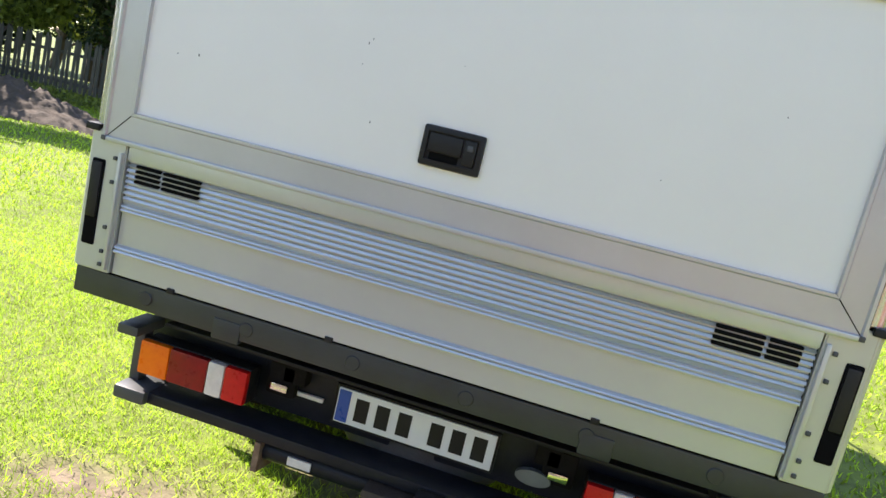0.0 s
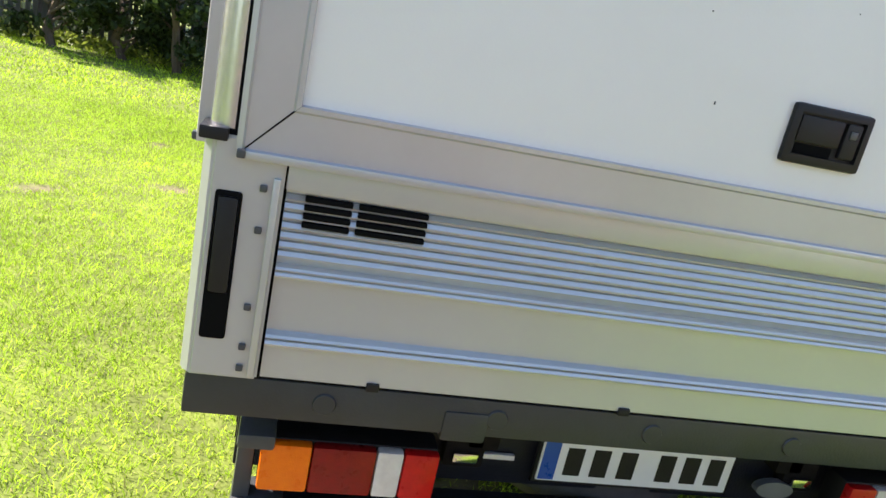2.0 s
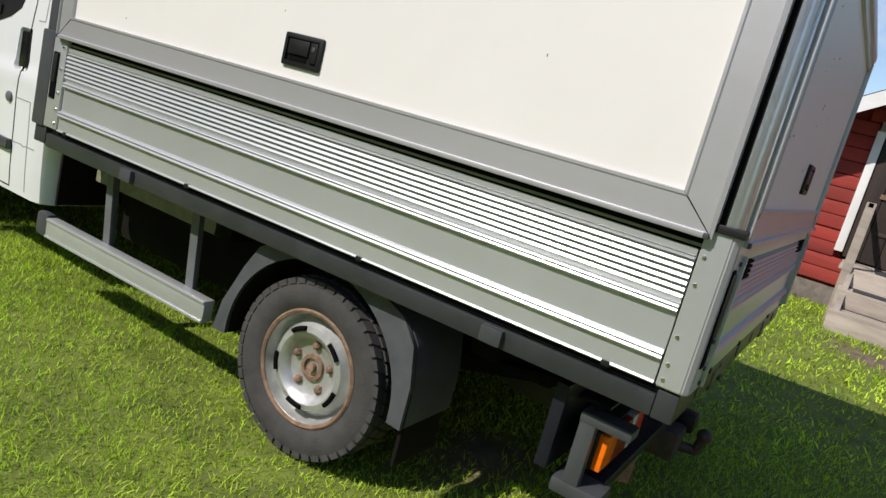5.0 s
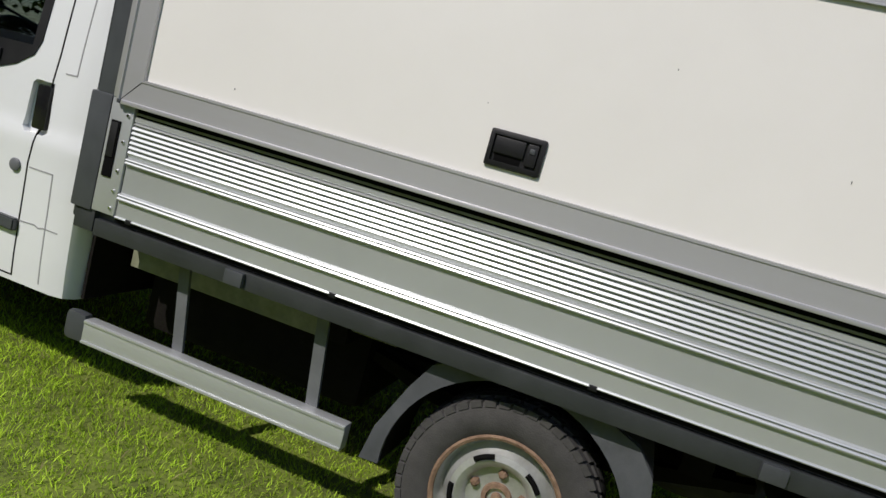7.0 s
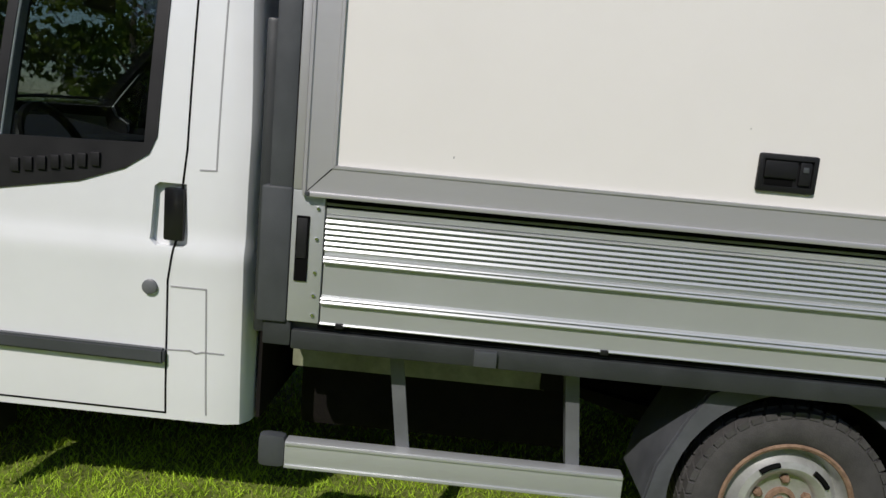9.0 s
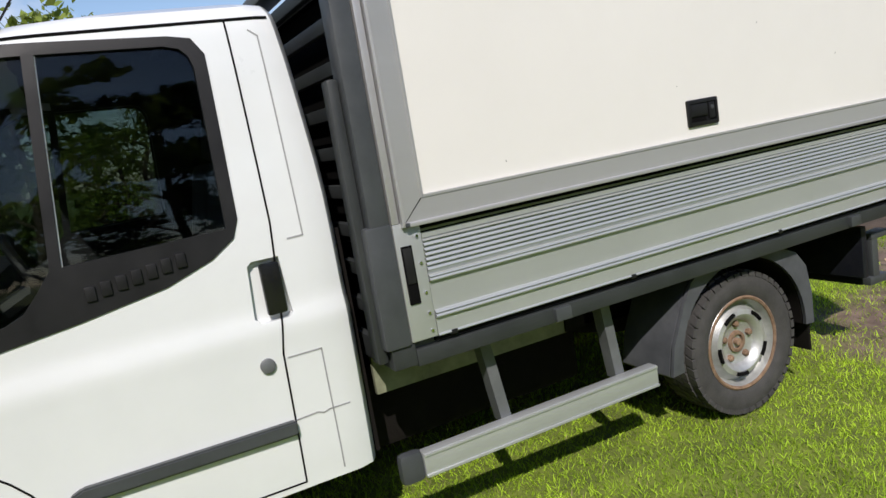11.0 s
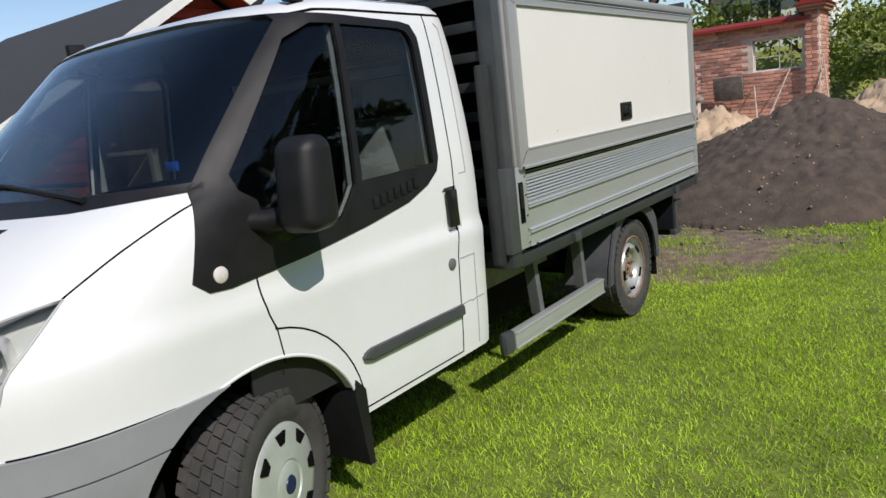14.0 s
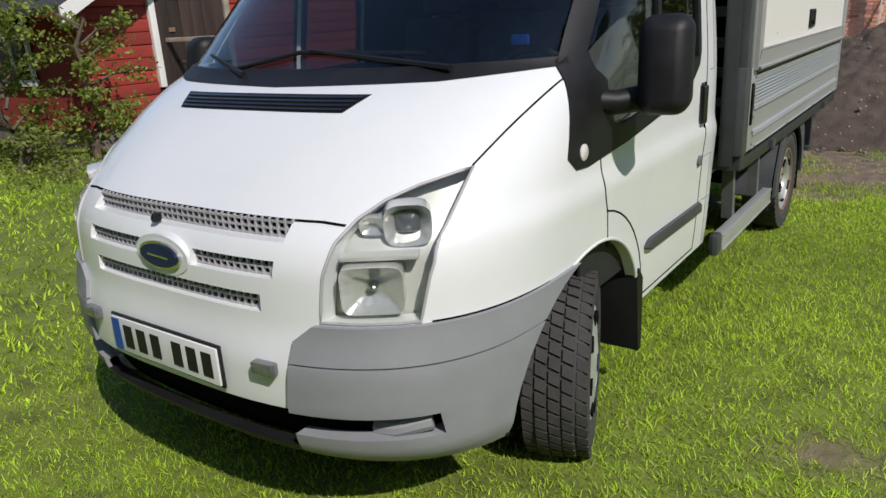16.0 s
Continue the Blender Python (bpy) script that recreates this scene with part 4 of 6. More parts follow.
rear_wheel((-0.862, 1.214, 0.318), -1)
rear_wheel((2 * XC + 0.862, 1.214, 0.318), 1)
front_wheel((-0.845, 4.335, 0.318), -1, 20)
front_wheel((2 * XC + 0.845, 4.335, 0.318), 1, 20)

# wheel arch liners and mud flaps
for s in (-1, 1):
    ln = bmesh.new()
    ring = [(ARCH_Y + (0.495 if math.cos(t) > 0 else 0.425) * math.cos(t), ARCH_Z + 0.39 * math.sin(t)) for t in (math.radians(-8 + 196 * k / 24) for k in range(25))]
    outer = [(ARCH_Y + (0.51 if math.cos(t) > 0 else 0.44) * math.cos(t), ARCH_Z + 0.405 * math.sin(t)) for t in (math.radians(188 - 196 * k / 24) for k in range(25))]
    prism(ring + outer, "x", XC + s * 0.55, XC + s * 0.935, ln)
    part("arch_liner", ln, BLACK, truck, "black wheel arch liner")
    # arch back in the black that carries the underside's shade
    part("arch_back", block(min(XC + s * 0.52, XC + s * 0.56), max(XC + s * 0.52, XC + s * 0.56), 3.85, 4.85, 0.25, 0.8, 0), UNDERSHADE, truck)
    fl = prism([(3.885, 0.20), (3.885, 0.50), (3.93, 0.55), (3.945, 0.50), (3.915, 0.20)], "x", XC + s * 0.70, XC + s * 0.985)
    part("mud_flap", fl, BLACK, truck, "black front mud flap")

# ---- chassis ----
# running gear takes a near black that holds the shade under the bed
for s in (-1, 1):
    part("chassis_rail", block(XC + s * 0.42 - 0.04, XC + s * 0.42 + 0.04, 0.25, 4.5, 0.52, 0.70, 0.006), UNDERSHADE, truck, "chassis rail in shade-darkened black")
part("axle", tube([(-0.80, 1.214, 0.318), (0.86, 1.214, 0.318)], 0.06, sides=12), UNDERSHADE, truck, "black rear axle")
part("cross_member", block(-0.75, 0.81, 1.9, 2.0, 0.55, 0.70), UNDERSHADE, truck)
part("cross_member", block(-0.75, 0.81, 0.62, 0.72, 0.55, 0.70), UNDERSHADE, truck)
part("gearbox", block(-0.22, 0.28, 3.0, 4.7, 0.28, 0.52, 0.05), UNDERSHADE, truck)
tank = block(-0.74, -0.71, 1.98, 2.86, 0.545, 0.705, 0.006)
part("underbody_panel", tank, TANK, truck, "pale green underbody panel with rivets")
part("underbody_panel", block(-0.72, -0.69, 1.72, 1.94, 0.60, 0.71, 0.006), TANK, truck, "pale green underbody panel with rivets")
# tank set low, spare wheel and exhaust box added to block light below
part("fuel_tank", block(-0.60, -0.1, 1.85, 2.86, 0.27, 0.62, 0.04), UNDERSHADE, truck, "black fuel tank set low to darken the underside")
part("spare_wheel", lathe([(-0.10, 0.0), (-0.10, 0.30), (-0.06, 0.33), (0.06, 0.33), (0.10, 0.30), (0.10, 0.0)], (0.03, 0.0, 0.0), 40), RUBBER, truck, "unseen spare wheel added to darken the underside")
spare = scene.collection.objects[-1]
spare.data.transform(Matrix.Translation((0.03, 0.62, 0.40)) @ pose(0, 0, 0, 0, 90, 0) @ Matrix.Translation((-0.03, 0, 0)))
part("exhaust_box", block(0.15, 0.62, 1.75, 2.7, 0.28, 0.55, 0.05), UNDERSHADE, truck, "unseen exhaust box added to darken the underside")
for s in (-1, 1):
    part("leaf_spring", prism([(0.45, 0.50), (0.85, 0.40), (1.214, 0.36), (1.6, 0.40), (1.95, 0.50), (1.95, 0.53), (1.6, 0.46), (1.214, 0.44), (0.85, 0.46), (0.45, 0.53)], "x", XC + s * 0.55 - 0.035, XC + s * 0.55 + 0.035), UNDERSHADE, truck, "leaf spring in shade-darkened black")
# dark sheet added only to deepen the shade under the bed
part("underside_shade_block", block(-0.50, 0.56, 0.5, 2.9, 0.45, 0.52, 0.02), UNDERSHADE, truck)

# ---- cargo bed ----
B0, B1 = -1.05, 2 * XC + 1.05
part("bed_floor", block(B0 + 0.03, B1 - 0.03, 0.02, 2.86, 0.755, 0.80, 0.003), STEEL, truck, "dark grey bed floor frame")
for x0, x1 in ((B0 + 0.007, B0 + 0.06), (B1 - 0.06, B1 - 0.007)):
    part("bed_rail", block(x0, x1, 0.061, 2.799, 0.706, 0.766, 0.006), STEEL3, truck, "dark grey rail along the bed")
part("rear_rail", block(B0 + 0.005, B1 - 0.005, 0.005, 0.06, 0.705, 0.784, 0.006), STEEL3, truck, "dark grey rail below the tailgate")
part("front_rail", block(B0 + 0.005, B1 - 0.005, 2.80, 2.885, 0.715, 0.80, 0.006), STEEL3, truck)
for y in (0.53, 2.21):
    for s in (-1, 1):
        xx = B0 if s < 0 else B1
        part("rail_lug", block(xx - 0.012, xx + 0.03, y - 0.035, y + 0.035, 0.712, 0.762, 0.006), STEEL, truck, "welded grey lug on the rail")
for x in (-0.53, 0.55):
    part("rail_lug", block(x - 0.045, x + 0.045, 0.0, 0.034, 0.692, 0.756, 0.008), STEEL3, truck, "welded grey lug on the rail")
for k in range(6):
    x = -0.8 + 0.33 * k
    part("rail_boss", lathe([(0, 0.022), (0.003, 0.020), (0.004, 0.0)], (0, 0, 0), 14), STEEL3, truck)
    ob = scene.collection.objects[-1]
    ob.data.transform(pose(x, 0.004, 0.745, 0, 0, 90))

# one extruded side section: (outwards, height)
SECT = [(-0.028, 0.0), (0.004, 0.0), (0.006, 0.003), (0.004, 0.007), (0.0, 0.008), (0.0, 0.062), (0.011, 0.065), (0.012, 0.069), (0.0090, 0.0745), (0.004, 0.076), (0.004, 0.079), (0.011, 0.0805), (0.0085, 0.085), (-0.004, 0.090), (-0.004, 0.187), (0.009, 0.190), (0.0095, 0.1935), (0.0070, 0.198), (0.003, 0.1995), (0.003, 0.2025), (0.0085, 0.204), (0.0062, 0.208), (-0.004, 0.212)]
for k in range(6):
    z = 0.228 + 0.0165 * k
    SECT += [(0.006, z), (0.0018, z + 0.0072), (-0.005, z + 0.0085), (-0.005, z + 0.0136), (0.006, z + 0.0152)]
SECT += [(-0.006, 0.332), (0.0, 0.336), (0.0, 0.352), (-0.028, 0.352)]


def dropside(name, axis, face, sign, a, b, label):
    z0 = 0.792
    sect = SECT if axis == "y" else [SECT[0], (0.0, 0.0), *SECT[5:]]  # only the long sides have a rolled lip
    pts = [(face + sign * o, z0 + h) for o, h in sect]
    if axis == "y":
        bm = bmesh.new()
        lo, hi = [bm.verts.new((p, a, z)) for p, z in pts], [bm.verts.new((p, b, z)) for p, z in pts]
    else:
        bm = bmesh.new()
        lo, hi = [bm.verts.new((a, p, z)) for p, z in pts], [bm.verts.new((b, p, z)) for p, z in pts]
    n = len(pts)
    for i in range(n):
        bm.faces.new((lo[i], hi[i], hi[(i + 1) % n], lo[(i + 1) % n]))
    bm.faces.new(lo)
    bm.faces.new(hi)
    return part(name, bm, SIDE, truck, label, smooth=20)


ls = dropside("drop_side", "y", B0 + 0.002, -1, 0.075, 2.712, "ribbed grey green aluminium drop side")
dropside("drop_side", "y", B1 - 0.002, 1, 0.075, 2.712, "ribbed grey green aluminium drop side")
tg = dropside("tailgate", "x", 0.0, -1, B0 + 0.13, B1 - 0.13, "ribbed aluminium tailgate with vent slots")
for x0 in (-0.889, 2 * XC + 0.683):
    for r in range(4):
        for c in range(2):
            xa = x0 + (0.0 if c == 0 else 0.088 if x0 < 0 else 0.128)
            xb = xa + ((0.078 if c == 0 else 0.118) if x0 < 0 else (0.118 if c == 0 else 0.078))
            z = 1.078 + 0.0145 * r
            part("vent_slot", block(xa, xb, -0.0105, 0.004, z - 0.0042, z + 0.0042, 0.002), SEAM, tg)
# hinge notches under the sides
for y in (0.21, 1.04, 1.87, 2.66):
    part("hinge", block(B0 - 0.004, B0 + 0.02, y - 0.02, y + 0.006, 0.784, 0.80, 0.003), BLACK, truck)
for x in (-0.72, 0.03 - 0.25, 0.53, 1.0):
    part("hinge", block(x - 0.012, x + 0.012, -0.006, 0.02, 0.784, 0.80, 0.003), BLACK, truck)
part("side_gap", block(B0 + 0.012, B0 + 0.03, 0.06, 2.72, 0.775, 1.175, 0), SEAM, truck)
part("side_gap", block(B1 - 0.03, B1 - 0.012, 0.06, 2.72, 0.775, 1.175, 0), SEAM, truck)
part("rear_gap", block(B0 + 0.1, B1 - 0.1, 0.010, 0.026, 0.775, 1.175, 0), SEAM, truck)
part("tailgate_cap", block(B0 + 0.128, B1 - 0.128, -0.008, 0.03, 1.132, 1.1745, 0.003), SIDE, truck, "plain aluminium strip above the tailgate")
# dark plate added behind the cab, standing for shadow and mud
part("cab_back_shade", block(XC - 0.90, XC + 0.90, 2.93, 2.944, 0.40, 1.2, 0), UNDERSHADE, truck)
olive = material("olive edge", (0.26, 0.27, 0.18), (0.18, 0.19, 0.12), 0.6)
part("side_top_strip", block(B0 + 0.006, B0 + 0.02, 0.06, 2.74, 1.150, 1.158, 0.001), olive, truck)

# corner posts with latch slots
for s in (-1, 1):
    xo = B0 if s < 0 else B1
    d = -s  # inwards
    post = bmesh.new()
    prof = [(xo + d * 0.012, -0.012), (xo - d * 0.004, 0.004), (xo - d * 0.004, 0.070), (xo + d * 0.03, 0.070), (xo + d * 0.03, 0.03), (xo + d * 0.125, 0.03), (xo + d * 0.125, -0.012)]
    lo, hi = [post.verts.new((x, y, 0.79)) for x, y in prof], [post.verts.new((x, y, 1.205)) for x, y in prof]
    for i in range(len(prof)):
        post.faces.new((lo[i], hi[i], hi[(i + 1) % len(prof)], lo[(i + 1) % len(prof)]))
    post.faces.new(lo)
    post.faces.new(hi)
    bmesh.ops.bevel(post, geom=list(post.edges), offset=0.004, segments=2, affect="EDGES")
    pp = part("corner_post", post, SIDE, truck, "grey green corner post with a dark latch slot")
    a, b = xo + d * 0.022, xo + d * 0.064
    part("latch_slot", block(min(a, b), max(a, b), -0.0165, -0.008, 0.862, 1.118, 0.006), SEAM, pp)
    part("latch_handle", block(min(a, b) + 0.004, max(a, b) - 0.004, -0.022, -0.012, 0.945, 1.11, 0.008), BLACK, pp, "black latch handle")
    a, b = xo + d * 0.108, xo + d * 0.120
    part("post_edge", block(min(a, b), max(a, b), -0.024, -0.010, 0.80, 1.15, 0.003), SIDE, pp)
    for z in (0.812, 0.852, 0.925, 1.06, 1.13):
        part("rivet", lathe([(0, 0.006), (0.003, 0.005), (0.004, 0.0)], (xo - (0.004 if s < 0 else -0.004), 0.055, z), 8) if s < 0 else lathe([(0, 0.006), (-0.003, 0.005), (-0.004, 0.0)], (xo + 0.004, 0.055, z), 8), CHROME, pp)
        part("rivet", block(xo + d * 0.094 - 0.006, xo + d * 0.094 + 0.006, -0.018, -0.010, z - 0.006, z + 0.006, 0.003), STEEL, pp)
    # front posts
    fp = part("corner_post", block(min(xo - d * 0.004, xo + d * 0.03), max(xo - d * 0.004, xo + d * 0.03), 2.716, 2.812, 0.795, 1.19, 0.004), SIDE, truck, "grey green front post with a dark latch slot")
    part("latch_slot", block(xo - d * 0.006 - 0.003, xo - d * 0.006 + 0.003, 2.758, 2.797, 0.92, 1.115, 0.002), SEAM, fp)
    part("latch_handle", block(xo - d * 0.010 - 0.003, xo - d * 0.010 + 0.003, 2.763, 2.793, 0.99, 1.108, 0.002), BLACK, fp)
    for z in (0.82, 0.88, 0.95, 1.05, 1.14):
        part("rivet", lathe([(-0.002, 0.007), (0.006, 0.005), (0.006, 0.0)], (xo - 0.004, 2.735, z), 8) if s < 0 else lathe([(0.002, 0.007), (-0.006, 0.005), (-0.006, 0.0)], (xo + 0.004, 2.735, z), 8), CHROME, fp)
    # headboard
    part("post_cover", block(min(xo - d * 0.006, xo + d * 0.10), max(xo - d * 0.006, xo + d * 0.10), 2.8135, 2.905, 0.788, 1.195, 0.01), STEEL, truck, "folded dark grey post cover")
    part("headboard_post", block(min(xo, xo + d * 0.09), max(xo, xo + d * 0.09), 2.815, 2.885, 0.79, 2.06, 0.01), STEEL, truck, "grey steel headboard post")
    part("headboard_post", block(min(xo + d * 0.035, xo + d * 0.10), max(xo + d * 0.035, xo + d * 0.10), 2.888, 2.925, 0.74, 1.67, 0.012), STEEL3, truck, "dark steel post by the cab")
for k in range(9):
    z = 0.88 + 0.135 * k
    part("headboard_bar", block(B0 + 0.09, B1 - 0.09, 2.84, 2.87, z, z + 0.045, 0.004), STEEL3, truck, "dark steel headboard bar")
part("headboard_top", block(B0 - 0.0, B1 + 0.0, 2.80, 2.90, 2.06, 2.11, 0.01), STEEL2, truck, "grey headboard top bar")

# ---- cargo box ----
Z0, Z1 = 1.176, 1.972


def framed(axis, face, sign, a0, a1, b0, b1, name, label):
    """A white panel in a mitred aluminium frame. a: outer span, b: inner span along the panel."""
    zi0, zi1 = 1.270, 1.927

    def at(p, o, z):
        return (face + sign * o, p, z) if axis == "y" else (p, face + sign * o, z)

    pn = bmesh.new()
    lo = [at(b0 - 0.01, 0.004, zi0 - 0.01), at(b1 + 0.01, 0.004, zi0 - 0.01), at(b1 + 0.01, 0.004, zi1 + 0.01), at(b0 - 0.01, 0.004, zi1 + 0.01)]
    bk = [at(b0 - 0.01, -0.02, zi0 - 0.01), at(b1 + 0.01, -0.02, zi0 - 0.01), at(b1 + 0.01, -0.02, zi1 + 0.01), at(b0 - 0.01, -0.02, zi1 + 0.01)]
    vl, vb = [pn.verts.new(v) for v in lo], [pn.verts.new(v) for v in bk]
    pn.faces.new(vl)
    pn.faces.new(vb[::-1])
    for i in range(4):
        pn.faces.new((vl[i], vb[i], vb[(i + 1) % 4], vl[(i + 1) % 4]))
    door = part(name, pn, PANEL, truck, label)
    out = [(a0, Z0), (a1, Z0), (a1, Z1), (a0, Z1)]
    inn = [(b0, zi0), (b1, zi0), (b1, zi1), (b0, zi1)]
    for i in range(4):
        j = (i + 1) % 4
        o1, o2, i2, i1 = out[i], out[j], inn[j], inn[i]
        g = 0.0012
        def lerp(p, q, t):
            return (p[0] + (q[0] - p[0]) * t, p[1] + (q[1] - p[1]) * t)
        # three steps across the profile: raised outer lip, flat, inner bead
        fb = bmesh.new()
        steps = [(0.0, -0.02), (0.0, 0.018), (0.10, 0.020), (0.14, 0.013), (0.86, 0.012), (0.90, 0.016), (0.98, 0.016), (1.0, 0.006), (1.0, -0.02)]
        A = [fb.verts.new(at(lerp(o1, i1, t)[0] + (g if i in (0,) else 0), h, lerp(o1, i1, t)[1] + (0 if i in (0, 2) else 0))) for t, h in steps]
        B = [fb.verts.new(at(lerp(o2, i2, t)[0] - (g if i in (0,) else 0), h, lerp(o2, i2, t)[1])) for t, h in steps]
        for k in range(len(steps) - 1):
            fb.faces.new((A[k], B[k], B[k + 1], A[k + 1]))
        fb.faces.new((A[-1], B[-1], B[0], A[0]))
        fb.faces.new(A)
        fb.faces.new(B[::-1])
        part("frame_bar", fb, ALU, door, "brushed aluminium frame bar", smooth=15)
        # mitre line
        ml = bmesh.new()
        p, q = lerp(o1, i1, 0.02), lerp(o1, i1, 0.98)
        tube([at(p[0], 0.0125, p[1]), at(q[0], 0.0125, q[1])], 0.0016, ml, sides=4)
        part("mitre_line", ml, SEAM, door)
    return door


def pull(door, axis, face, sign, c, z):
    """A recessed black lock handle."""
    def blk(da0, da1, o0, o1, z0, z1, bev):
        p, q = sorted((face + sign * o0, face + sign * o1))
        return block(p, q, c + da0, c + da1, z + z0, z + z1, bev) if axis == "y" else block(c + da0, c + da1, p, q, z + z0, z + z1, bev)
    fr = part("lock_plate", cut(as_mesh(blk(-0.083, 0.083, 0.0, 0.016, -0.053, 0.053, 0.008)), [blk(-0.068, 0.068, 0.006, 0.03, -0.036, 0.038, 0)]), BLACK, door, "black recessed lock plate", smooth=30)
    f = -1 if axis == "y" else 1
    part("lock_lever", blk(*sorted((f * -0.064, f * 0.026)), 0.004, 0.014, -0.014, 0.034, 0.004), BLACK, fr, "black lever")
    part("grip_recess", blk(*sorted((f * -0.058, f * 0.020)), 0.004, 0.0075, -0.036, -0.016, 0.002), SEAM, fr)
    part("key_lock", blk(*sorted((f * 0.040, f * 0.056)), 0.014, 0.017, 0.006, 0.022, 0.003), STEEL, fr)
    part("lock_button", blk(*sorted((f * 0.032, f * 0.064)), 0.004, 0.015, -0.030, 0.034, 0.004), BLACK, fr)


dl = framed("y", B0 - 0.004, -1, 0.050, 2.782, 0.147, 2.690, "side_hatch", "white box hatch in an aluminium frame")
pull(dl, "y", B0 - 0.004, -1, 1.427, 1.362)
dr = framed("y", B1 + 0.004, 1, 0.050, 2.782, 0.147, 2.690, "side_hatch", "white box hatch in an aluminium frame")
rd = framed("x", -0.002, -1, B0 + 0.045, B1 - 0.045, B0 + 0.135, B1 - 0.135, "rear_hatch", "white rear hatch in an aluminium frame")
pull(rd, "x", -0.002, -1, 0.0, 1.380)
for door, axis, face, sign, lo_, hi_ in ((dl, "y", B0 - 0.004, -1, 0.06, 2.77), (rd, "x", -0.002, -1, B0 + 0.05, B1 - 0.05)):
    a, b = sorted((face + sign * 0.012, face + sign * 0.024))
    lip = block(a, b, lo_, hi_, Z0 - 0.002, Z0 + 0.012, 0.003) if axis == "y" else block(lo_, hi_, a, b, Z0 - 0.002, Z0 + 0.012, 0.003)
    part("drip_edge", lip, ALU, door, "bright drip edge")
    for e in (lo_ + 0.004, hi_ - 0.004):
        c = (face + sign * 0.02, e, Z0 + 0.006) if axis == "y" else (e, face + sign * 0.02, Z0 + 0.006)
        part("corner_screw", block(c[0] - 0.007, c[0] + 0.007, c[1] - 0.007, c[1] + 0.007, c[2] - 0.007, c[2] + 0.007, 0.003), STEEL, door)
specks = bmesh.new()
for k in range(16):
    x, z = rng.uniform(-0.85, 0.9), rng.uniform(1.30, 1.9)
    cuboid(specks, x, x + rng.uniform(0.0015, 0.003), -0.0075, -0.005, z, z + rng.uniform(0.002, 0.007))
for k in range(4):
    y, z = rng.uniform(0.25, 2.6), rng.uniform(1.30, 1.9)
    cuboid(specks, B0 - 0.0095, B0 - 0.007, y, y + rng.uniform(0.0015, 0.0025), z, z + rng.uniform(0.003, 0.007))
tagged(part("dirt_speck", specks, STEEL, truck, "tiny dark dirt specks on the panels", smooth=0), kind="stuff")
# round corner profiles of the box
for s in (-1, 1):
    xo = B0 if s < 0 else B1
    cx = xo - s * 0.036
    bm = bmesh.new()
    arc = [(cx + s * 0.037 * math.cos(t), 0.029 - 0.037 * math.sin(t)) for t in (math.radians(-5 + 100 * k / 14) for k in range(15))]
    poly = [(cx - s * 0.01, 0.05)] + arc
    prism([(x, y) for x, y in poly], "z", 1.215, 2.0, bm)
    cp = part("corner_profile", bm, PIPE, truck, "rounded aluminium corner profile")
    part("gap_seal", block(min(xo - s * 0.004, xo - s * 0.03), max(xo - s * 0.004, xo - s * 0.03), 0.028, 0.060, 1.19, 2.0, 0), SEAM, truck)
    part("gap_seal", block(min(xo - s * 0.026, xo - s * 0.056), max(xo - s * 0.026, xo - s * 0.056), -0.006, 0.03, 1.19, 2.0, 0), SEAM, truck)
    part("front_profile", block(min(xo + s * 0.006, xo - s * 0.05), max(xo + s * 0.006, xo - s * 0.05), 2.786, 2.812, 1.19, 2.03, 0.004), ALU, truck, "pale grey upright strip of the box")
    part("corner_bracket", block(xo - 0.022 - s * 0.01, xo + 0.022 - s * 0.01, -0.02, 0.06, 1.195, 1.216, 0.004), BLACK, truck)
part("box_roof", block(B0 - 0.016, B1 + 0.016, -0.02, 2.80, 1.985, 2.03, 0.012), ALU, truck, "aluminium box roof")
part("roof_gap", block(B0 + 0.01, B1 - 0.01, 0.01, 2.79, 1.965, 1.99, 0), SEAM, truck)
part("box_core", block(B0 + 0.03, B1 - 0.03, 0.03, 2.79, 1.10, 1.98, 0), SEAM, truck)
for y in (0.10, 0.95, 1.85, 2.7):
    part("roof_bar", block(B0 + 0.02, B1 - 0.02, y - 0.02, y + 0.02, 2.03, 2.075, 0.005), STEEL, truck, "dark roof bar on the box")

